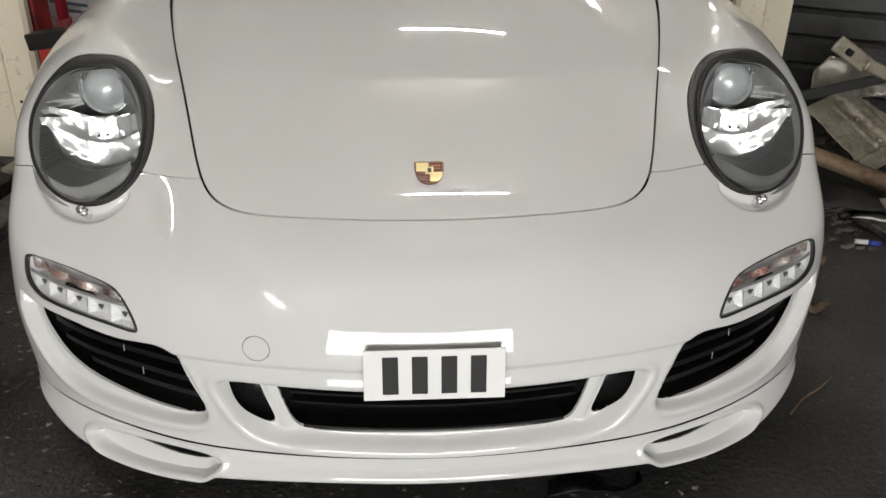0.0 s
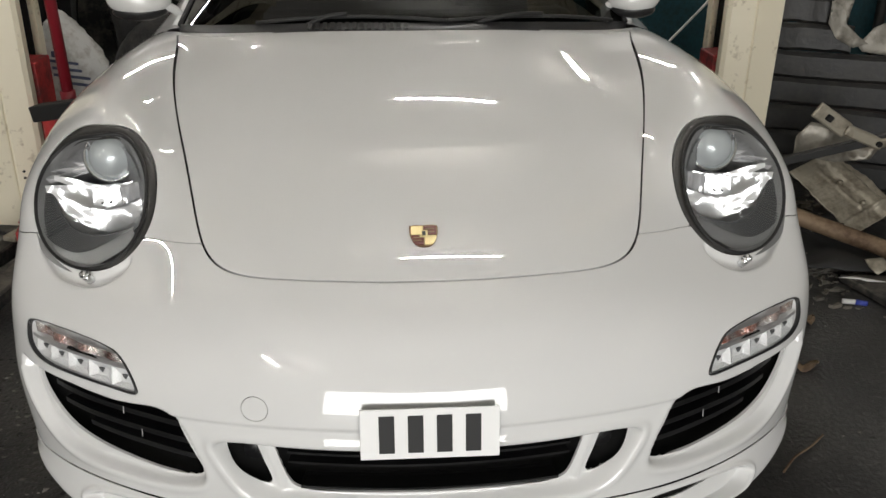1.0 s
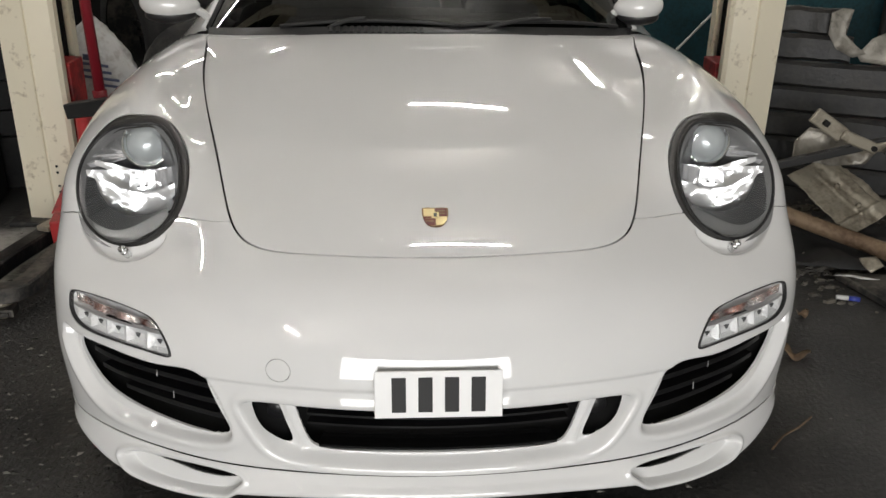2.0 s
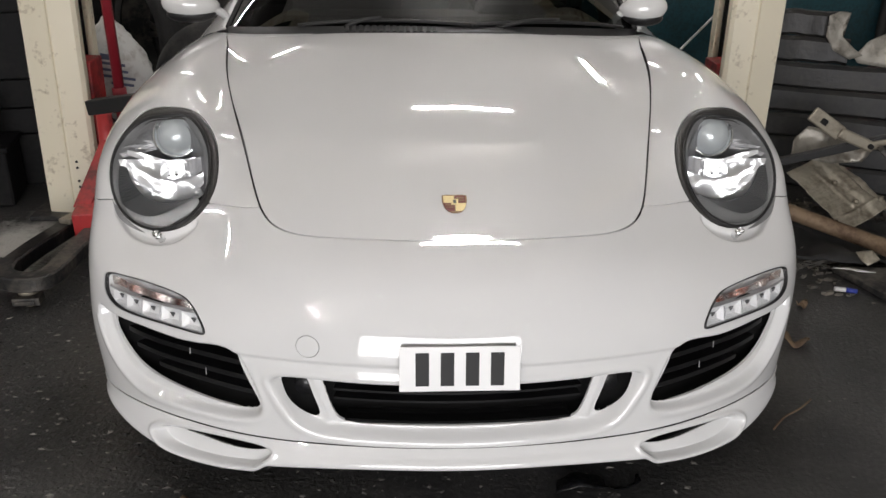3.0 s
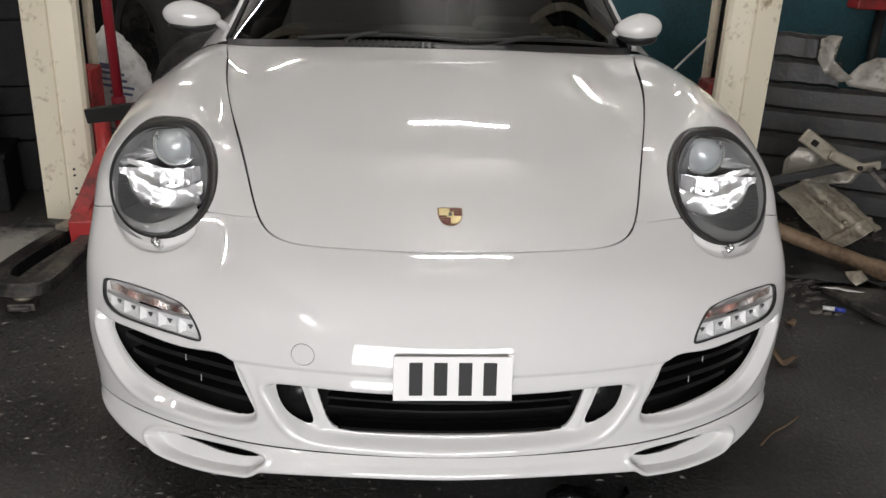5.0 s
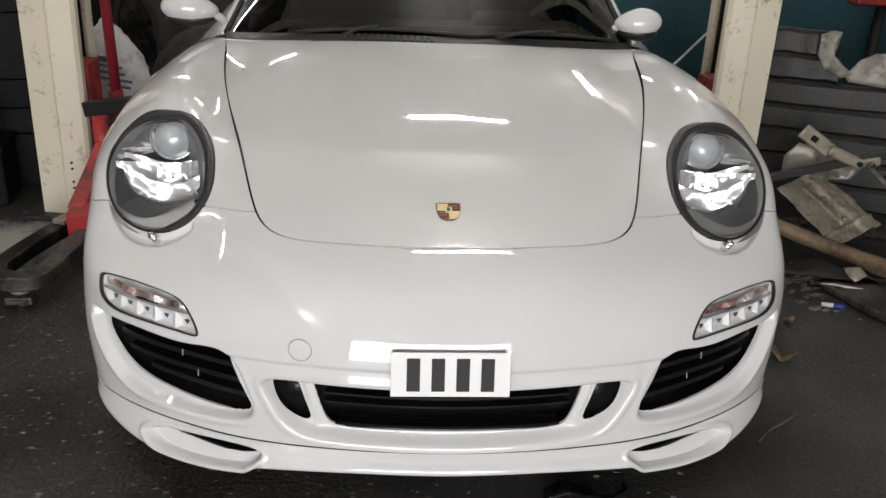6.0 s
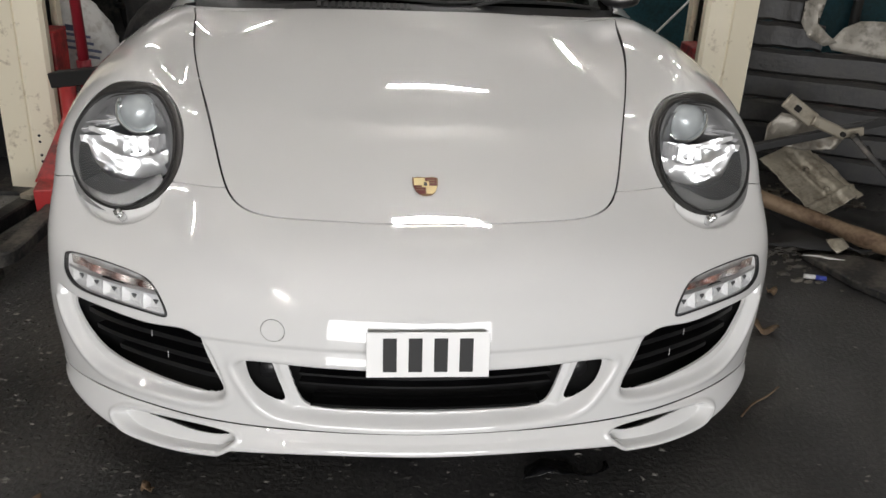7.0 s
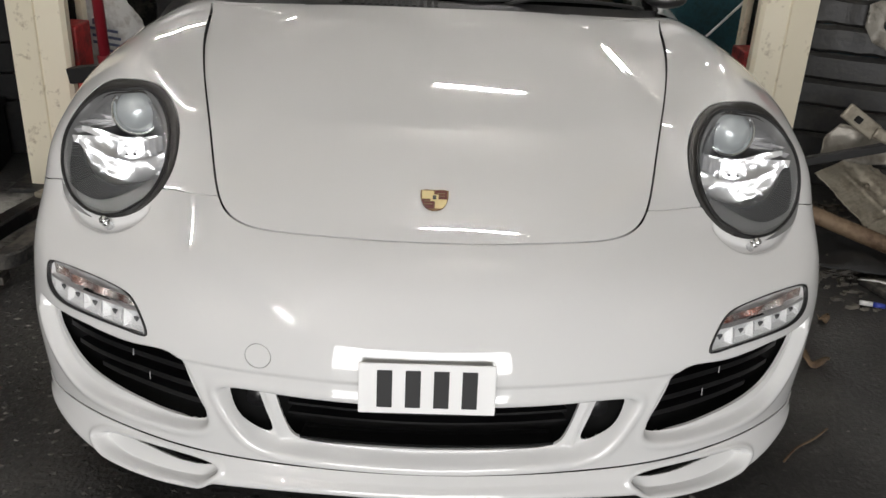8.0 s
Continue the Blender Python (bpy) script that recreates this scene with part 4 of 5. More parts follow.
for s in (1, -1):
    g = np.array(SIDES, float).transpose(0, 2, 1)
    g = cubic(g, np.linspace(0, 5, 61))
    g = cubic(g.transpose(1, 0, 2), np.linspace(0, 6, 37)).transpose(1, 0, 2)
    arch = np.hypot(g[..., 1] - 3.30, g[..., 2] - 0.33) > 0.36
    verts, faces = list(g.reshape(-1, 3) * (s, 1, 1)), []
    for j in range(60):
        for i in range(36):
            if arch[j, i] and arch[j + 1, i] and arch[j, i + 1] and arch[j + 1, i + 1]:
                faces.append((j * 37 + i, j * 37 + i + 1, (j + 1) * 37 + i + 1, (j + 1) * 37 + i))
    from_arrays("body_side", verts, flip(faces, -s), PAINT, car, "white door and rear wing")
TYRE = mat("tyre_rubber", (0.02, 0.02, 0.02), 0.75, spots=(0.05, 0.047, 0.043), amount=0.4, scale=12, bump=0.5, fine=120)
DUSTY = mat("dusty_tyre", (0.011, 0.0108, 0.0105), 0.8, spots=(0.026, 0.025, 0.024), amount=0.35, scale=8, bump=0.5)
ALLOY = mat("grey_alloy", (0.35, 0.35, 0.36), 0.3, 0.9)


def wheel_parts(parent, m, r=0.325, w=0.24, name="wheel", rim=None):
    bm = bmesh.new()
    profile = [(0.235, -w / 2), (0.29, -w / 2 - 0.006), (r - 0.02, -w / 2 + 0.006), (r, -w / 2 + 0.035), (r, w / 2 - 0.035), (r - 0.02, w / 2 - 0.006), (0.29, w / 2 + 0.006), (0.235, w / 2)]
    n = 40
    rings = [[bm.verts.new((q, a * math.cos(2 * math.pi * k / n), a * math.sin(2 * math.pi * k / n))) for a, q in profile] for k in range(n)]
    for k in range(n):
        for i in range(len(profile) - 1):
            bm.faces.new((rings[k][i], rings[k][i + 1], rings[(k + 1) % n][i + 1], rings[(k + 1) % n][i]))
    ob = part(name, bm, TYRE, parent, "black rubber tyre", True)
    ob.matrix_basis = m
    bm = bmesh.new()
    bmesh.ops.create_cone(bm, cap_ends=False, segments=32, radius1=0.238, radius2=0.238, depth=w * 0.9, matrix=pose(0, 0, 0, 0, 90, 0))
    for k in range(5):
        t = 2 * math.pi * k / 5
        for d in (-0.12, 0.12):
            rod(bm, (w * 0.38, 0.05 * math.cos(t), 0.05 * math.sin(t)), (w * 0.40, 0.235 * math.cos(t + d), 0.235 * math.sin(t + d)), 0.016, 6)
    rod(bm, (w * 0.30, 0, 0), (w * 0.42, 0, 0), 0.07, 20)
    part("rim", bm, rim or ALLOY, ob, "five-spoke rim", True)
    return ob


for x, y, s in ((0.755, 0.955, 1), (-0.755, 0.955, -1), (0.775, 3.30, 1), (-0.775, 3.30, -1)):
    wheel_parts(car, pose(x, y, 0.325, 0, 0, 0 if s > 0 else 180))
bm = bmesh.new()
box(bm, (1.30, 2.9, 0.10), pose(0, 2.85, 0.25), 0.02)
part("underfloor", bm, PIT, car, "dark underfloor")
bm = bmesh.new()
box(bm, (1.16, 0.42, 0.10), pose(0, 1.93, 0.76, -4, 0, 0), 0.04, 4)
box(bm, (0.36, 0.24, 0.10), pose(0.36, 1.96, 0.80), 0.04, 4)
part("dashboard", bm, BLACK, car, "black dashboard")
bm = bmesh.new()
ringp = [(0.36 + 0.185 * math.cos(t), 2.08 + 0.07 * math.sin(t), 0.86 + 0.17 * math.sin(t)) for t in np.linspace(0, 2 * math.pi, 33)]
sweep(bm, ringp, circle(0.015, 8), caps=False)
part("steering_wheel", bm, BLACK, car, "black steering wheel", True)
for x in (-0.36, 0.36):
    bm = bmesh.new()
    box(bm, (0.50, 0.14, 0.66), pose(x, 2.62, 0.72, -14, 0, 0), 0.06, 4)
    box(bm, (0.50, 0.55, 0.16), pose(x, 2.32, 0.42, 6, 0, 0), 0.06, 4)
    box(bm, (0.26, 0.11, 0.20), pose(x, 2.70, 1.09, -14, 0, 0), 0.05, 4)
    part("seat", bm, BLACK, car, "black sports seat", True)


# ---- the room ----
def slab(name, size, m, material, label, kind="structure", bevel=0.0):
    bm = bmesh.new()
    box(bm, size, m, bevel)
    return tagged(finish(name, bm, material, smooth=False), label, name.split("_")[0], kind=kind)


slab("floor", (9.6, 17.4, 0.2), pose(-0.2, 3.5, -0.1), FLOOR, "dark grey painted concrete garage floor with dirt and debris")
slab("ceiling", (9.6, 17.4, 0.2), pose(-0.2, 3.5, CEILING + 0.1), WHITE_CEIL, "pale grey garage ceiling")
# added unseen panels: dark and grey bands for the bonnet to mirror
slab("ceiling_bay_middle", (9.2, 2.45, 0.012), pose(-0.2, 6.42, CEILING - 0.008), DIM_CEIL, "added dark ceiling panel, unseen, for the bands mirrored in the bonnet")
slab("ceiling_bay_strip", (9.2, 1.62, 0.012), pose(-0.2, 8.49, CEILING - 0.008), GREYWALL, "added grey ceiling panel, unseen, toning down a band mirrored in the bonnet")
slab("ceiling_bay_rear", (9.2, 2.6, 0.012), pose(-0.2, 10.65, CEILING - 0.008), DIM_CEIL, "added dark ceiling panel, unseen, for the bands mirrored in the bonnet")
# added unseen dark strips: keep tube-lit ceiling spots out of the bumper's reflections
for name, x in (("ceiling_side_left", -3.75), ("ceiling_side_right", 3.45)):
    slab(name, (2.0, 10.2, 0.012), pose(x, 0.08, CEILING - 0.008), DIM_CEIL, "added dark ceiling strip, unseen, damping the tube glow mirrored in the bumper")
slab("wall_back", (9.6, 0.2, CEILING), pose(-0.2, 12.1, CEILING / 2), GREYWALL, "plain pale back wall")
slab("wall_left", (0.2, 17.4, CEILING), pose(-4.9, 3.5, CEILING / 2), CEIL, "plain pale side wall")
slab("wall_right", (0.2, 17.4, CEILING), pose(4.5, 3.5, CEILING / 2), CEIL, "plain pale side wall")
for name, sx, x in (("wall_front_left", 2.95, -3.325), ("wall_front_right", 2.95, 3.125)):
    slab(name, (sx, 0.2, CEILING), pose(x, -5.2, CEILING / 2), CEIL, "plain front wall beside the open door")
slab("wall_front_top", (3.5, 0.2, CEILING - 2.4), pose(-0.1, -5.2, (CEILING + 2.4) / 2), CEIL, "plain front wall above the open door")
slab("ground", (400, 400, 0.1), pose(0, -195.3, -0.16), FLOOR, "plain grey ground outside the door")


def tube(at, along, length=1.2):
    lamp = thing("tube_light", "bare white fluorescent tube on a hanging batten", "ceiling light", "ceiling tubes")
    lamp.matrix_basis = pose(*at, 0, 0, along)
    bm = bmesh.new()
    box(bm, (length + 0.06, 0.034, 0.04), pose(0, 0, 0.042), 0.006)
    part("batten", bm, CEIL, lamp)
    for q in (-0.4, 0.4):
        bm = bmesh.new()
        rod(bm, (q * length, 0, 0.055), (q * length, 0, CEILING - at[2]), 0.004, 6)
        part("hanger", bm, DARK_STEEL, lamp, "thin steel hanger rod")
    bm = bmesh.new()
    rod(bm, (-length / 2, 0, 0), (length / 2, 0, 0), 0.009, 12)
    part("tube", bm, TUBE, lamp, smooth=True)
    return lamp


for x, y, a, l in ((0.57, 5.56, -2, 1.05), (0.43, 1.97, 2, 0.95), (2.88, 8.75, 83, 2.1), (2.97, 8.75, 83, 2.1), (-1.7, 10.95, 11, 2.2), (1.17, 9.75, 12, 0.65),
                   (-3.15, -4.1, 84, 1.6), (-3.6, 2.0, 60, 1.0), (-2.95, 6.6, 0, 0.9), (-4.2, 5.4, 90, 1.2), (-4.2, 7.6, 90, 1.2)):
    tube((x, y, TUBE_Z), a, l)


# ---- the two-post lift ----
def lift_post(x, s, label):
    """A folded steel channel that opens towards the car, with the red carriage in it."""
    post = thing("lift_post", label, "car lift", "lift posts")
    post.matrix_basis = pose(x, 1.86, 0, 0, 0.9 if s < 0 else 0, 0)
    bm = bmesh.new()
    high = 3.2
    shape = [(-0.105, 0.0), (-0.006, -0.012), (-0.002, -0.004), (0.002, -0.004), (0.006, -0.012), (0.085, 0.0), (0.098, 0.016), (0.098, 0.05), (0.088, 0.05),
             (0.086, 0.014), (0.0, 0.004), (-0.093, 0.012), (-0.093, 0.318), (0.045, 0.318), (0.045, 0.28), (0.055, 0.28), (0.055, 0.33), (-0.105, 0.33)]
    low = [bm.verts.new((a * -s, b, 0.012)) for a, b in shape]
    top = [bm.verts.new((a * -s, b, high)) for a, b in shape]
    for k in range(len(shape)):
        j = (k + 1) % len(shape)
        bm.faces.new((low[k], low[j], top[j], top[k]))
    bm.faces.new(low), bm.faces.new(top)
    bmesh.ops.recalc_face_normals(bm, faces=bm.faces)
    part("column", bm, CREAM, post, "cream painted steel channel with rust spots")
    bm = bmesh.new()
    box(bm, (0.34, 0.44, 0.018), pose(0, 0.16, 0.009), 0.003)
    part("base_plate", bm, DARK_STEEL, post, "dusty steel base plate")
    bm = bmesh.new()
    box(bm, (0.13, 0.15, 0.60), pose(-0.03 * s, 0.17, 0.31), 0.006)
    part("carriage", bm, RED, post, "red lift carriage")
    # added black plate: paints the shade inside the cream channel
    bm = bmesh.new()
    box(bm, (0.11, 0.012, 2.6), pose(0.035 * s, 0.305, 1.5), 0.002)
    part("channel_shade", bm, PIT, post, "added black plate standing for the shaded inside of the channel")
    for dz in (0.13, 0.155, 0.21, 0.235):
        bm = bmesh.new()
        rod(bm, (-0.03 * s, -0.002 - 0.010, dz), (-0.03 * s, -0.016, dz), 0.005, 8)
        part("bolt_hole", bm, PIT, post)
    return post


lift_post(-1.44, -1, "cream two-post lift column standing on its base plate")
lift_post(1.265, 1, "cream two-post lift column beside scrap metal")

OILED = mat("oily_steel", (0.010, 0.010, 0.0105), 0.32, 0.3, spots=(0.05, 0.046, 0.04), amount=0.25, scale=10, bump=0.25)
arm = thing("swing_lift", "folded dark steel lift arm with a red knuckle on the floor", "car lift")
arm.matrix_basis = pose(0, 0, 0)


def beam(name, a, b, w, h, material, parent, label="", bevel=0.004):
    a, b = Vector(a), Vector(b)
    d = b - a
    bm = bmesh.new()
    turn = Matrix.Rotation(math.atan2(d.y, d.x), 4, "Z") @ Matrix.Rotation(-math.atan2(d.z, math.hypot(d.x, d.y)), 4, "Y")
    box(bm, (d.length, w, h), Matrix.Translation((a + b) / 2) @ turn, bevel)
    return part(name, bm, material, parent, label)


OUT = [(-1.33, 1.66), (-1.362, 1.50), (-1.402, 1.33), (-1.424, 1.18)]
BEND = [(-1.424, 1.19), (-1.412, 1.105), (-1.365, 1.058), (-1.305, 1.048), (-1.262, 1.085), (-1.250, 1.19), (-1.243, 1.33), (-1.235, 1.50)]


def flat_bar(name, plan, z, w, h, material, label):
    bm = bmesh.new()
    r = 0.006
    shape = [(-w / 2, -h / 2 + r), (-w / 2 + r, -h / 2), (w / 2 - r, -h / 2), (w / 2, -h / 2 + r), (w / 2, h / 2 - r), (w / 2 - r, h / 2), (-w / 2 + r, h / 2), (-w / 2, h / 2 - r)]
    sweep(bm, curve([(x, y, z) for x, y in plan], 6 * len(plan)), shape)
    bmesh.ops.recalc_face_normals(bm, faces=bm.faces)
    return part(name, bm, material, arm, label)


flat_bar("outer_arm", OUT, 0.078, 0.062, 0.055, OILED, "oily black steel bar")
flat_bar("inner_arm", BEND, 0.086, 0.066, 0.050, DARK_STEEL, "worn dark steel bar bent to a round head")
bm = bmesh.new()
box(bm, (0.13, 0.05, 0.02), pose(-1.33, 1.56, 0.115, 0, 0, 70), 0.004)
part("stop_plate", bm, RAW_STEEL, arm, "dull steel stop plate")
bm = bmesh.new()
rod(bm, (-1.318, 1.052, 0.004), (-1.318, 1.052, 0.064), 0.017, 16)
rod(bm, (-1.318, 1.052, 0.050), (-1.318, 1.052, 0.062), 0.032, 20)
part("pad_screw", bm, RAW_STEEL, arm, "bare steel screw", True)
bm = bmesh.new()
box(bm, (0.085, 0.055, 0.026), pose(-1.318, 1.040, 0.030, 0, 0, 4), 0.004)
box(bm, (0.062, 0.01, 0.012), pose(-1.318, 1.010, 0.030, 0, 0, 4), 0.002)
part("lifting_pad", bm, DARK_STEEL, arm, "worn steel lifting pad")
beam("knuckle", (-1.235, 1.45, 0.12), (-1.27, 1.70, 0.14), 0.13, 0.09, RED, arm, "red box-section knuckle")
bm = bmesh.new()
gus = [(-1.29, 1.52, 0.165), (-1.235, 1.82, 0.165), (-1.255, 1.82, 0.34)]
f1 = [bm.verts.new(Vector(p) + Vector((-0.03, 0, 0))) for p in gus]
f2 = [bm.verts.new(Vector(p) + Vector((0.03, 0, 0))) for p in gus]
bm.faces.new(f1), bm.faces.new(f2[::-1])
for k in range(3):
    bm.faces.new((f1[k], f1[(k + 1) % 3], f2[(k + 1) % 3], f2[k]))
part("gusset", bm, RED, arm, "red steel gusset")
beam("clamp", (-1.285, 1.76, 0.478), (-1.07, 1.68, 0.522), 0.06, 0.055, RUBBER, arm, "black clamp bar")
bm = bmesh.new()
rod(bm, (-1.275, 1.84, 0.10), (-1.270, 1.84, 0.47), 0.030, 14)
part("upright", bm, RED, arm, "red round upright", True)
bm = bmesh.new()
rod(bm, (-1.215, 1.90, 0.40), (-1.232, 1.90, 1.6), 0.020, 14)
rod(bm, (-1.213, 1.90, 0.40), (-1.218, 1.90, 0.52), 0.027, 14)
part("safety_pole", bm, mat("dark_red_paint", (0.20, 0.012, 0.02), 0.3), arm, "dark red pole", True)

# ---- walls and clutter behind ----
def planks(name, a, b, heights, depth, material, label, count=5, seed=1):
    """A wall of long painted courses from plan point a to b, each piece its own mesh."""
    rnd = random.Random(seed)
    a, b = Vector(a), Vector(b)
    d = b - a
    ang = math.degrees(math.atan2(d.y, d.x))
    back = slab(name, (d.length, depth, sum(heights)), Matrix.Identity(4), PIT, label)
    back.matrix_basis = pose((a.x + b.x) / 2, (a.y + b.y) / 2, sum(heights) / 2, 0, 0, ang)
    z = -sum(heights) / 2
    for r, h in enumerate(heights):
        cuts = [0] + sorted((k + 0.5 * (r % 2) + rnd.uniform(-0.1, 0.1)) / count for k in range(1, count)) + [1]
        for c0, c1 in zip(cuts, cuts[1:]):
            bm = bmesh.new()
            box(bm, (d.length * (c1 - c0) - 0.004, 0.03, h - 0.006), pose(0, 0, 0), 0.003, 1)
            ob = part("block", bm, material, back)
            ob.matrix_basis = pose(d.length * ((c0 + c1) / 2 - 0.5), -depth / 2 - 0.012 + rnd.uniform(-0.002, 0.002), z + h / 2, rnd.uniform(-0.4, 0.4), 0, 0)
        z += h
    return back


planks("wall_grey_1", (-3.6, 1.92), (-1.60, 2.40), [0.235, 0.115, 0.125, 0.28, 0.24, 0.24, 0.24, 0.24, 0.24, 0.24], 0.16, NEAR_BLACK, "nearly black block wall", 2, 3)
slab("wall_teal", (4.5, 0.12, 1.6), pose(2.15, 3.9, 0.8), TEAL, "dark teal painted panel wall")
# shade behind the left clutter is put into this wall's near-black colour
slab("wall_dark", (4.7, 0.12, 1.6), pose(-2.45, 3.9, 0.8), PIT, "back wall with an unlit corner's shade put into its near-black colour")

panel = thing("scrap_panel", "dark ribbed scrap car panel with a torn pale edge leaning upright", "scrap metal")
panel.matrix_basis = pose(1.36, 2.36, 0, -4, 0, -24)
rnd = random.Random(5)
step = 0.112
for k in range(7):
    bm = bmesh.new()
    n = 40
    rows = [(0, 0.0), (0.012, -0.012), (step - 0.02, -0.016), (step - 0.004, -0.006), (step, 0.012)]
    length = 1.6 if k < 5 else 0.50 if k < 6 else 0.47
    grid = []
    for i in range(n + 1):
        f = i / n
        wob = 0.010 * noise.noise((f * 6, k * 3.1, 0))
        grid.append([bm.verts.new((length * f, d + wob, z + step * k + 0.007 * noise.noise((f * 8, k * 0.7, 2)))) for z, d in rows])
    for g, h in zip(grid, grid[1:]):
        for q in range(len(rows) - 1):
            bm.faces.new((g[q], h[q], h[q + 1], g[q + 1]))
    made = bmesh.ops.extrude_face_region(bm, geom=list(bm.faces))
    bmesh.ops.translate(bm, verts=[v for v in made["geom"] if isinstance(v, bmesh.types.BMVert)], vec=(0, 0.004, 0))
    bmesh.ops.recalc_face_normals(bm, faces=bm.faces)
    part("rib", bm, PANEL, panel, "dark painted pressed steel rib")


def torn_sheet(name, outline, m, material, parent, label, thick=0.003, rumple=0.02, seed=0):
    """A crumpled sheet cut to an outline."""
    bm = bmesh.new()
    f = bm.faces.new([bm.verts.new((x, 0, z)) for x, z in outline])
    bmesh.ops.triangulate(bm, faces=[f])
    for _ in range(3):
        bmesh.ops.subdivide_edges(bm, edges=[e for e in bm.edges if e.calc_length() > 0.03], cuts=1, use_grid_fill=False)
        bmesh.ops.triangulate(bm, faces=list(bm.faces))
    for v in bm.verts:
        v.co.y += rumple * noise.noise((v.co.x * 9 + seed, v.co.z * 9, seed)) + 0.3 * rumple * noise.noise((v.co.x * 30, v.co.z * 30, seed))
    made = bmesh.ops.extrude_face_region(bm, geom=list(bm.faces))
    bmesh.ops.translate(bm, verts=[v for v in made["geom"] if isinstance(v, bmesh.types.BMVert)], vec=(0, thick, 0))
    bmesh.ops.recalc_face_normals(bm, faces=bm.faces)
    ob = part(name, bm, material, parent, label, True)
    ob.matrix_basis = m
    return ob


PALE = mat("pale_torn_metal", (0.34, 0.32, 0.28), 0.5, 0.2, spots=(0.13, 0.12, 0.10), amount=0.3, scale=14, bump=0.3)
torn_sheet("torn_edge", [(0.43, 0.766), (0.47, 0.785), (0.515, 0.782), (0.49, 0.727), (0.50, 0.68), (0.546, 0.64), (0.59, 0.61), (0.54, 0.59), (0.47, 0.62),
                         (0.43, 0.68), (0.44, 0.727)], pose(-0.035, -0.035, 0), PALE, panel, "torn pale metal edge", 0.004, 0.05, 2)
torn_sheet("torn_edge", [(0.55, 0.60), (0.60, 0.67), (0.66, 0.706), (0.74, 0.712), (1.1, 0.72), (1.5, 0.70), (1.5, 0.56), (0.85, 0.555), (0.57, 0.575)],
           pose(-0.03, -0.03, 0), PALE, panel, "pale bent sheet", 0.004, 0.03, 5)

# ---- scrap pile ----
FOIL = mat("crumpled_foil", (0.24, 0.225, 0.195), 0.42, 0.6, spots=(0.16, 0.14, 0.11), amount=0.35, scale=14, bump=0.4, fine=50)
heap = thing("heat_shield", "pressed bare metal heat shield leaning on scrap", "scrap metal")
LOW_A, LOW_B, TOP_A, TOP_B = (Vector(p) for p in ((1.411, 1.66, 0.232), (1.56, 1.47, 0.092), (1.62, 1.75, 0.292), (1.78, 1.56, 0.163)))
bm = bmesh.new()
n, m_ = 60, 40
up = (LOW_B - LOW_A).cross(TOP_A - LOW_A).normalized()
up = up if up.z > 0 else -up
grid = []
for i in range(n + 1):
    col = []
    for j in range(m_ + 1):
        a, b = -0.06 + 1.15 * i / n, j / m_
        p = LOW_A.lerp(LOW_B, a).lerp(TOP_A.lerp(TOP_B, a), b)
        h = 0.012 * float(ramp(np.array(b), 0.56, 0.64)) - 0.030 * float(ramp(np.array(b), 0.78, 0.86)) + 0.010 * math.exp(-((b - 0.42) / 0.018) ** 2) * (0.1 < a < 0.95)
        h += 0.0009 * math.sin(a * 130) * (0.06 < b < 0.36) + 0.010 * math.exp(-((a - 0.90) / 0.02) ** 2)
        h += 0.010 * math.exp(-(((a - 0.42) / 0.03) ** 2 + ((b - 0.47) / 0.05) ** 2)) + 0.010 * math.exp(-(((a - 0.80) / 0.03) ** 2 + ((b - 0.47) / 0.05) ** 2))
        h += 0.010 * noise.noise((a * 3, b * 3, 3)) + 0.005 * noise.noise((a * 11, b * 11, 1)) * (b > 0.5 or a > 0.8) + 0.0015 * noise.noise((a * 30, b * 30, 5))
        torn = 0.03 * noise.noise((a * 9, b * 9, 7)) * (1 if min(b, 1 - b) < 0.04 or i < 3 else 0)
        col.append(bm.verts.new(p + up * h + (TOP_A - LOW_A) * torn))
    grid.append(col)
for g, h in zip(grid, grid[1:]):
    for q in range(m_):
        bm.faces.new((g[q], h[q], h[q + 1], g[q + 1]))
made = bmesh.ops.extrude_face_region(bm, geom=list(bm.faces))
bmesh.ops.translate(bm, verts=[v for v in made["geom"] if isinstance(v, bmesh.types.BMVert)], vec=-up * 0.003)
bmesh.ops.recalc_face_normals(bm, faces=bm.faces)
part("shell", bm, RAW_STEEL, heap, "dull bare metal shell", True)
for a in (0.42, 0.80):
    bm = bmesh.new()
    c = LOW_A.lerp(LOW_B, a).lerp(TOP_A.lerp(TOP_B, a), 0.47) + up * 0.012
    rod(bm, c, c + up * 0.012, 0.010, 12, 0.007)
    part("rivet", bm, RAW_STEEL, heap, smooth=True)
torn_sheet("flange", [(-0.16, -0.035), (-0.145, 0.03), (-0.09, 0.085), (-0.03, 0.07), (0.03, 0.045), (0.10, 0.03), (0.15, 0.0), (0.12, -0.05), (-0.01, -0.06)],
           pose(1.567, 1.68, 0.336, -18, 0, -6), FOIL, heap, "crumpled shiny foil flange", 0.003, 0.04, 4)

torn_sheet("tab", [(-0.03, 0.0), (0.025, 0.012), (0.05, -0.02), (0.012, -0.05), (-0.012, -0.03)], pose(1.53, 1.235, 0.085, -40, 0, -20), RAW_STEEL, heap, "bent steel tab with a hole", 0.003, 0.01, 8)
bracket = thing("steel_bracket", "bent tan steel bracket with a square hole lying on scrap", "scrap metal")
beam("arm", (1.418, 1.585, 0.502), (1.535, 1.57, 0.425), 0.016, 0.058, RAW_STEEL, bracket, "tan bent steel strip", 0.006)
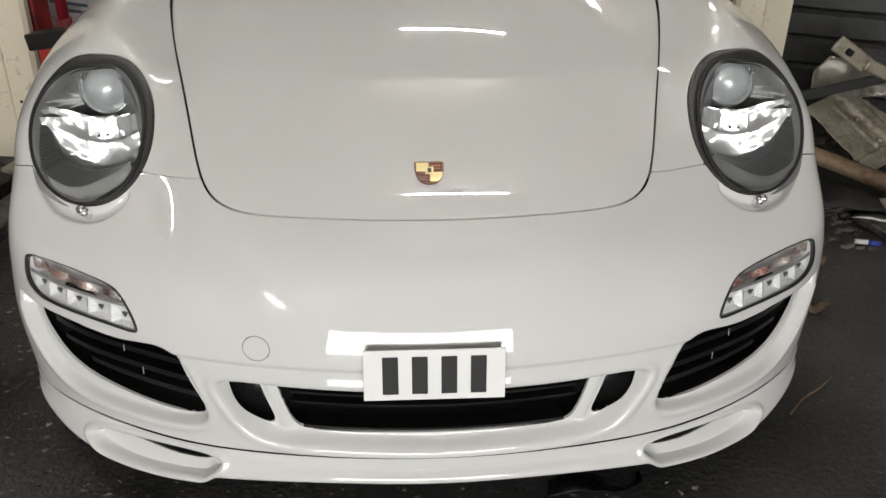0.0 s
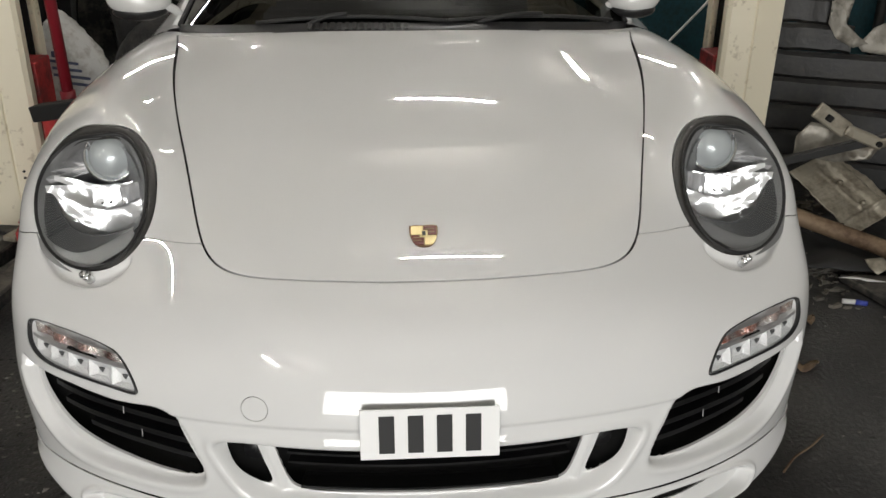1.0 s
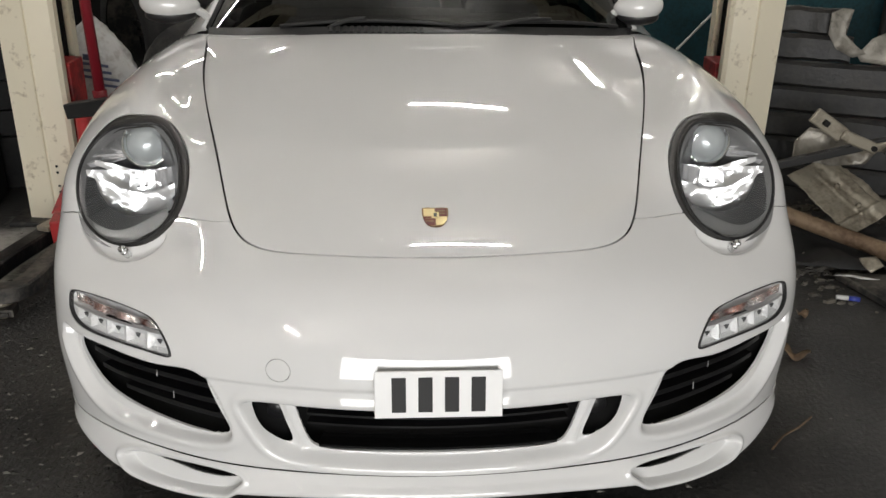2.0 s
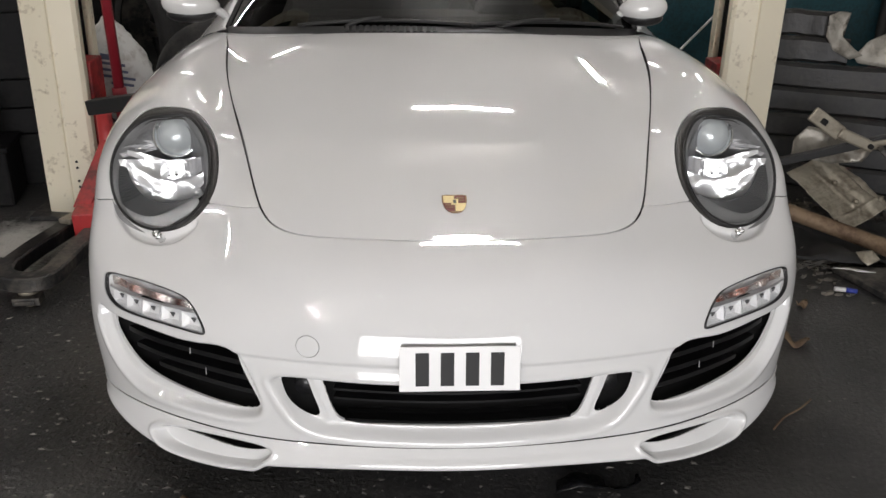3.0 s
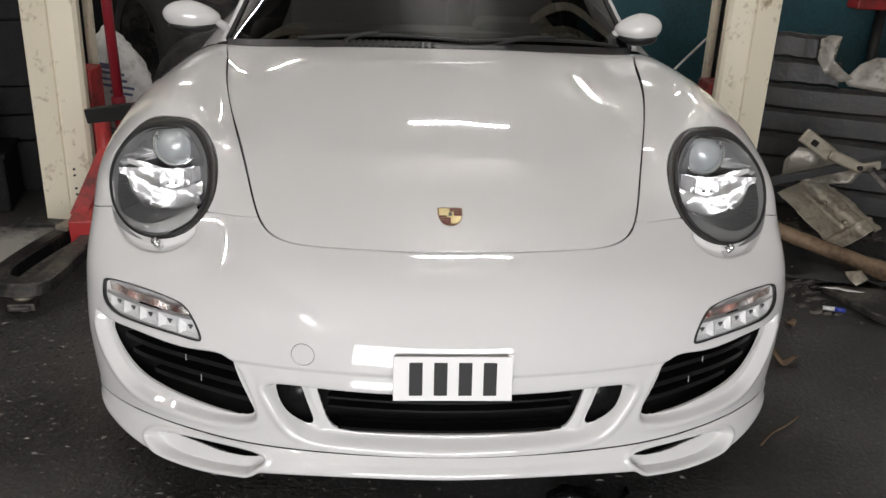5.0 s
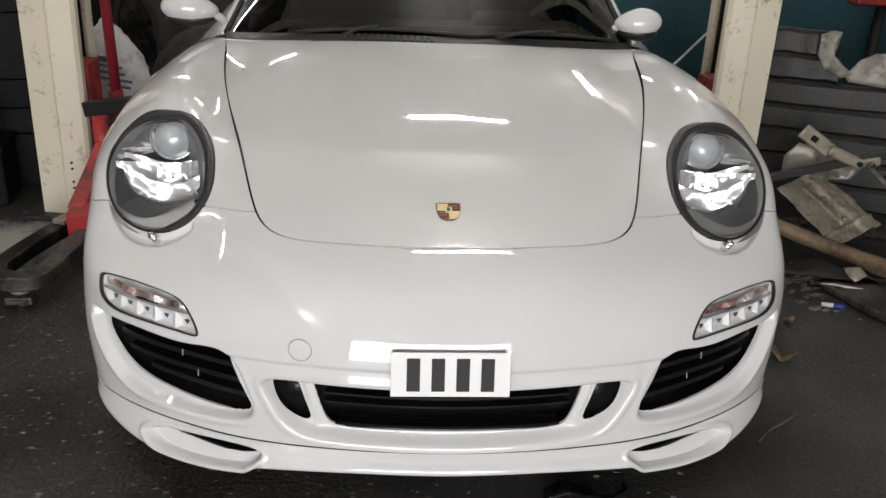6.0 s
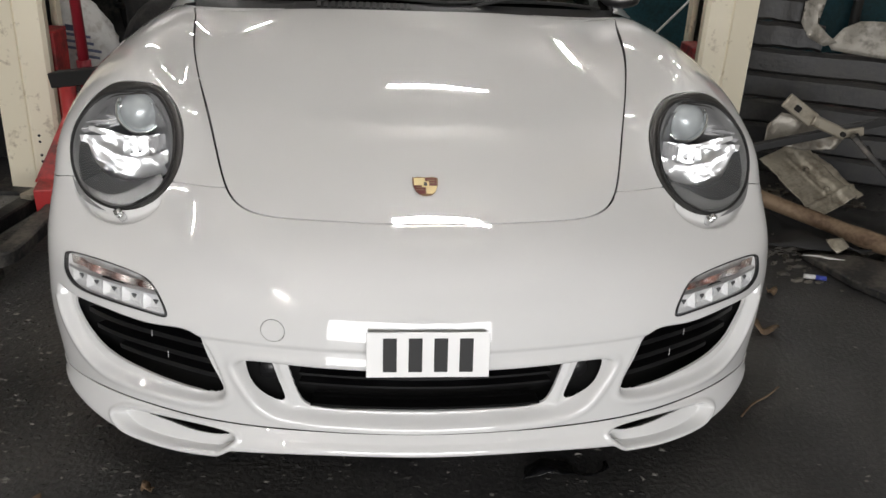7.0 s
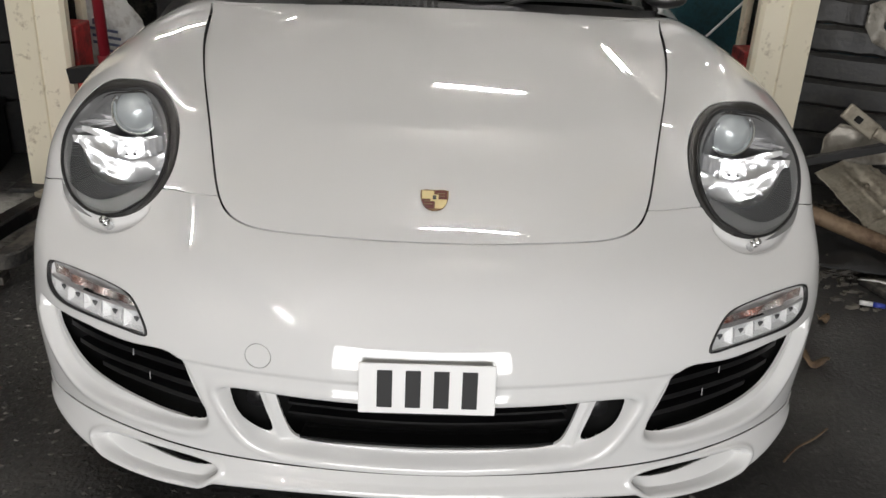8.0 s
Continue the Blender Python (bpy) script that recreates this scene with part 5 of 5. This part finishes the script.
beam("arm", (1.525, 1.57, 0.432), (1.66, 1.55, 0.378), 0.030, 0.042, RAW_STEEL, bracket, "tan bent steel strip", 0.008)
beam("arm", (1.64, 1.55, 0.384), (1.72, 1.54, 0.400), 0.022, 0.034, RAW_STEEL, bracket, "tan bent steel strip", 0.006)
bm = bmesh.new()
box(bm, (0.024, 0.026, 0.022), pose(1.462, 1.572, 0.472, 0, 33, 0), 0.004)
part("hole", bm, PIT, bracket, "square hole")
bm = bmesh.new()
rod(bm, (1.64, 1.56, 0.386), (1.64, 1.528, 0.386), 0.010, 12)
part("hole", bm, PIT, bracket, "round hole")

bar = thing("black_bar", "long black flat steel bar lying across scrap", "scrap metal")
beam("strip", (1.30, 1.60, 0.300), (1.80, 1.545, 0.438), 0.03, 0.030, RUBBER, bar, "black steel strip", 0.004)
hinge = thing("perforated_bracket", "black perforated steel bracket lying on scrap", "scrap metal")
beam("leaf", (1.66, 1.50, 0.39), (1.84, 1.44, 0.22), 0.05, 0.02, DARK_STEEL, hinge, "black hinge leaf", 0.004)
for f in (0.1, 0.35, 0.6):
    bm = bmesh.new()
    c = Vector((1.66, 1.50, 0.39)).lerp(Vector((1.84, 1.44, 0.22)), f)
    rod(bm, c + Vector((0, -0.02, 0.0)), c + Vector((0, 0.016, 0.02)), 0.008, 10)
    part("hole", bm, PIT, hinge)

pipe = thing("exhaust_pipe", "rusty brown exhaust pipe lying on the floor", "pipe")
tube_along("pipe", curve([(1.22, 1.62, 0.17), (1.45, 1.46, 0.115), (1.60, 1.34, 0.085), (1.72, 1.22, 0.07), (1.9, 1.12, 0.06)], 24), 0.029, RUST, pipe, "rusty brown steel tube", 16,
           taper=lambda f: 1.0 + 0.2 * (1 if f > 0.62 else max(0, (f - 0.52) / 0.10)))

slabbed = thing("black_board", "broken black plastic undertray lying on the floor", "scrap")
bm = bmesh.new()
pts = [(1.43, 1.25), (1.62, 1.20), (1.95, 0.95), (1.62, 0.82), (1.50, 1.02)]
lo = [bm.verts.new((x, y, 0.004)) for x, y in pts]
hi = [bm.verts.new((x, y, 0.030 + 0.01 * (k % 2))) for k, (x, y) in enumerate(pts)]
bm.faces.new(lo[::-1]), bm.faces.new(hi)
for k in range(5):
    bm.faces.new((lo[k], lo[(k + 1) % 5], hi[(k + 1) % 5], hi[k]))
bmesh.ops.bevel(bm, geom=list(bm.edges), offset=0.004, segments=1, affect="EDGES")
part("board", bm, DARK_STEEL, slabbed, "black plastic board")

under = thing("crumpled_mat", "crumpled black rubber mat lying under scrap", "scrap")
torn_sheet("mat", [(-0.28, -0.2), (0.05, -0.26), (0.42, -0.15), (0.5, 0.2), (0.1, 0.3), (-0.25, 0.22)], pose(1.48, 1.50, 0.045, -90, 0, -20), RUBBER, under, "black rubber sheet", 0.006, 0.05, 9)

WHITE = mat("white_plastic", (0.70, 0.70, 0.68), 0.5, spots=(0.5, 0.48, 0.45), amount=0.3, scale=20, bump=0.3)
paper = thing("torn_paper", "torn white plastic strip lying on the floor", "litter")
torn_sheet("strip", [(-0.07, -0.006), (-0.03, -0.004), (0.02, -0.012), (0.08, -0.004), (0.03, 0.008), (0.0, 0.012), (-0.03, 0.006)], pose(1.465, 1.185, 0.044, -90, 0, -14), WHITE, paper, "white plastic strip", 0.002, 0.01, 3)
tubeob = thing("sealant_tube", "small white tube with a blue cap on the floor", "tube")
bm = bmesh.new()
rod(bm, (1.365, 1.095, 0.012), (1.402, 1.085, 0.012), 0.008, 12)
part("tube", bm, WHITE, tubeob, "white tube", True)
bm = bmesh.new()
rod(bm, (1.402, 1.085, 0.012), (1.435, 1.072, 0.012), 0.009, 12, 0.008)
part("cap", bm, mat("blue_plastic", (0.03, 0.05, 0.30), 0.4), tubeob, "blue cap", True)

LEAF = mat("brown_leaf", (0.17, 0.11, 0.06), 0.7, spots=(0.08, 0.05, 0.028), amount=0.5, scale=30, bump=0.5)


def leaf(x, y, turn, size, label="dry brown leaf lying on the floor"):
    bm = bmesh.new()
    n = 10
    left, right, mid = [], [], []
    for k in range(n + 1):
        f = k / n
        w = 0.32 * size * math.sin(math.pi * f) ** 0.8 * (1 + 0.3 * math.sin(9 * f))
        h = 0.006 + 0.016 * abs(math.sin(4 * f + x)) * size / 0.08
        mid.append(bm.verts.new((size * (f - 0.5), 0, h)))
        left.append(bm.verts.new((size * (f - 0.5), w + 0.0005, h + 0.012 * math.sin(7 * f))))
        right.append(bm.verts.new((size * (f - 0.5), -w - 0.0005, h + 0.010 * math.cos(6 * f))))
    for k in range(n):
        bm.faces.new((mid[k], mid[k + 1], left[k + 1], left[k]))
        bm.faces.new((right[k], right[k + 1], mid[k + 1], mid[k]))
    for v in bm.verts:
        v.co.z = max(v.co.z, 0.001)
    made = bmesh.ops.extrude_face_region(bm, geom=list(bm.faces))
    bmesh.ops.translate(bm, verts=[v for v in made["geom"] if isinstance(v, bmesh.types.BMVert)], vec=(0, 0, 0.001))
    bmesh.ops.recalc_face_normals(bm, faces=bm.faces)
    ob = tagged(finish("dry_leaf", bm, LEAF), label, "leaf", "dry leaves on the floor")
    ob.matrix_basis = pose(x, y, 0, 0, 0, turn)
    return ob


for x, y, a, q in ((1.07, 0.735, -15, 0.085), (-0.83, 0.02, 60, 0.05), (-0.70, -0.02, 10, 0.045), (1.20, 0.98, 40, 0.05), (-0.60, 0.06, 130, 0.04)):
    leaf(x, y, a, q)
twig = thing("twig", "thin dry twig lying on the floor", "twig")
tube_along("stem", curve([(0.83, 0.30, 0.006), (0.88, 0.35, 0.009), (0.93, 0.385, 0.006), (0.985, 0.43, 0.007)], 14), 0.0028, RUST, twig, "brown stem", 6)

film_sheet = thing("plastic_film", "crumpled glossy black plastic film lying on the floor", "litter")
torn_sheet("film", [(-0.11, -0.03), (-0.04, -0.045), (0.03, -0.035), (0.10, -0.02), (0.11, 0.02), (0.05, 0.04), (-0.02, 0.03), (-0.09, 0.022)], pose(0.33, 0.10, 0.012, -90, 0, 8),
           mat("glossy_black_film", (0.008, 0.008, 0.009), 0.12, bump=0.8, fine=70), film_sheet, "glossy black film", 0.0015, 0.034, 6)

# left: can on a crate, disc, bag, tyre
crate = thing("dark_crate", "nearly black plastic crate on the floor", "crate")
bm = bmesh.new()
box(bm, (0.30, 0.24, 0.25), pose(-1.90, 2.06, 0.125, 0, 0, 10), 0.012)
part("body", bm, NEAR_BLACK, crate, "nearly black plastic body")
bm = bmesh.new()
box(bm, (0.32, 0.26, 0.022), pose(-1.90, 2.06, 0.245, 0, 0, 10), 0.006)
part("rim", bm, NEAR_BLACK, crate)
can = thing("paint_can", "white and red tin can standing on a crate", "can")
bm = bmesh.new()
rod(bm, (-1.838, 2.02, 0.256), (-1.838, 2.02, 0.44), 0.055, 28)
part("tin", bm, WHITE, can, "white tin", True)
bm = bmesh.new()
rod(bm, (-1.838, 2.02, 0.30), (-1.838, 2.02, 0.375), 0.0557, 28)
part("band", bm, RED, can, "red label band", True)
bm = bmesh.new()
rod(bm, (-1.838, 2.02, 0.436), (-1.838, 2.02, 0.446), 0.057, 28)
part("lid", bm, ALLOY, can, "metal lid", True)
disc = thing("cardboard_disc", "flat round piece of brown cardboard on the floor", "cardboard")
bm = bmesh.new()
rod(bm, (-1.85, 1.87, 0.0), (-1.85, 1.87, 0.006), 0.075, 24)
part("sheet", bm, LEAF, disc)

bag = thing("plastic_bag", "full white plastic sack with faded print, tied at the top", "sack")
bm = bmesh.new()
bmesh.ops.create_uvsphere(bm, u_segments=40, v_segments=30, radius=1.0)
for v in bm.verts:
    a, b, c = v.co
    w = 0.155 * (1 - 0.55 * max(0, c) ** 1.3)
    k = 0.016 * noise.noise((a * 4, b * 4, c * 5)) + 0.008 * noise.noise((a * 12, b * 12, c * 9))
    v.co = (a * (w + k), b * (0.11 + k), c * 0.25 + 0.25 + 0.5 * k)
ob = part("sack", bm, WHITE, bag, "crumpled white plastic", True)
bag.matrix_basis = pose(-1.405, 2.58, 0.20, 0, -6, 0)
for k in range(5):
    bm = bmesh.new()
    wd = (0.05, 0.13, 0.12, 0.15, 0.10)[k]
    box(bm, (wd, 0.004, 0.012 if k else 0.026), pose(0.005 + 0.012 * k, -0.128 - 0.002 * k, 0.335 - 0.032 * k, 6, 14, 0), 0.001)
    part("print_bar", bm, mat("faded_ink", (0.12, 0.14, 0.22), 0.6), bag, "faded dark print")
slab("low_bench", (0.9, 0.8, 0.2), pose(-1.45, 2.85, 0.1), GREY_TRIM, "low dark bench under the sack", "", 0.01)
spare = thing("spare_wheel", "black tyre on a dark rim standing upright", "wheel")
wheel_parts(spare, Matrix.Identity(4), 0.33, 0.17, "tyre", DARK_STEEL)
for o in spare.children:
    o.data.materials[0] = DUSTY
spare.matrix_basis = pose(-1.36, 3.02, 0.53, 0, 0, 38)
for x, y, z, r, a in ((-0.98, 2.75, 0.33, 0.26, 80), (-0.95, 3.0, 0.75, 0.24, 60)):
    q = thing("old_tyre", "dusty black tyre in the dark behind the car", "tyre", "old tyres")
    wheel_parts(q, Matrix.Identity(4), 0.33, 0.19, "tyre", DARK_STEEL)
    q.matrix_basis = pose(x, y, 0.33 if z < 0.5 else 0.99, 0, 0, a)

cable = thing("white_cable", "thin white cable hanging across the teal wall", "cable")
tube_along("cord", curve([(0.80, 2.75, 0.004), (0.95, 2.745, 0.168), (1.10, 2.74, 0.340), (1.25, 2.73, 0.512), (1.40, 2.72, 0.684), (1.49, 2.71, 0.80), (1.53, 2.70, 0.95),
                          (1.53, 2.69, 1.3), (1.53, 2.68, 1.8), (1.53, 2.67, 3.0)], 60), 0.006, WHITE, cable, "white cord", 6)

# ---- litter on the floor ----
rnd = random.Random(11)
verts, faces = [], []
for k in range(10000):
    x, y = rnd.uniform(-2.2, 2.2), rnd.uniform(-0.9, 2.2)
    q = rnd.choice((0.0015, 0.002, 0.003, 0.004, 0.006))
    if k > 900:
        x, y, q = 0.6 - 2.8 * rnd.random() ** 0.8, rnd.uniform(-0.6, 1.3), rnd.choice((0.0012, 0.0016, 0.002, 0.0026, 0.0036, 0.0055))
    b = len(verts)
    t = rnd.uniform(0, 6)
    for i in range(5):
        a = t + i * 1.2566
        w = q * rnd.uniform(0.3, 1.7)
        verts.append((x + w * 1.5 * math.cos(a), y + w * 1.1 * math.sin(a), 0.0))
    verts.append((x, y, q * rnd.uniform(0.25, 0.6)))
    faces += [(b + i, b + (i + 1) % 5, b + 5) for i in range(5)]
GRIT = mat("pale_grit", (0.20, 0.19, 0.17), 0.8, spots=(0.07, 0.06, 0.05), amount=0.5, scale=3, bump=0.2)
nt = GRIT.node_tree
grain = nt.nodes.new("ShaderNodeNewGeometry")
tone = nt.nodes.new("ShaderNodeValToRGB")
tone.color_ramp.elements[0].color, tone.color_ramp.elements[1].color = (0.008, 0.008, 0.008, 1), (0.27, 0.255, 0.23, 1)
mid = tone.color_ramp.elements.new(0.75)
mid.color = (0.055, 0.052, 0.047, 1)
nt.links.new(grain.outputs["Random Per Island"], tone.inputs[0])
nt.links.new(tone.outputs[0], nt.nodes["Principled BSDF"].inputs["Base Color"])
tagged(from_arrays("floor_grit", verts, faces, GRIT, None, "", False), "pale grit and paint flakes scattered on the floor", "grit", kind="stuff")

# ---- wall cabinet and scrap crumbs ----
cabinet = thing("red_wall_box", "red metal box fixed high on the teal wall", "cabinet")
bm = bmesh.new()
box(bm, (0.60, 0.14, 0.55), pose(2.95, 3.77, 1.01), 0.01)
part("body", bm, RED, cabinet, "red metal body")
bm = bmesh.new()
box(bm, (0.60, 0.012, 0.03), pose(2.95, 3.694, 0.80), 0.003)
part("lip", bm, RED, cabinet)
bm = bmesh.new()
rod(bm, (2.86, 3.80, 0.0), (2.86, 3.80, 0.74), 0.03, 12)
part("drain_pipe", bm, RUBBER, cabinet, "black pipe down to the floor", True)

rnd = random.Random(23)
verts, faces = [], []
for k in range(430):
    x, y = rnd.uniform(1.12, 1.95), rnd.uniform(1.25, 2.05) if k < 260 else rnd.triangular(0.95, 1.7, 1.3)
    if x < 1.25 and y < 1.5:
        x += 0.2
    q = rnd.choice((0.008, 0.012, 0.018, 0.03, 0.045) if k < 260 else (0.004, 0.006, 0.01, 0.016))
    b, t = len(verts), rnd.uniform(0, 6)
    n = rnd.randint(4, 6)
    for i in range(n):
        a = t + i * 2 * math.pi / n
        w = q * rnd.uniform(0.3, 1.7)
        for z in (0.0, 0.004 + rnd.uniform(0, 0.5) * q):
            verts.append((x + w * math.cos(a), y + 0.6 * w * math.sin(a), z))
    faces += [(b + 2 * i, b + 2 * ((i + 1) % n), b + 2 * ((i + 1) % n) + 1, b + 2 * i + 1) for i in range(n)]
    faces.append(tuple(b + 2 * i + 1 for i in range(n)))
CRUMB = mat("dark_scrap", (0.03, 0.028, 0.026), 0.6, spots=(0.15, 0.135, 0.11), amount=0.6, scale=7, bump=0.4, fine=90)
tagged(from_arrays("scrap_crumbs", verts, faces, CRUMB, None, "", False), "dark broken scraps strewn under the metal parts", "scrap", kind="stuff")
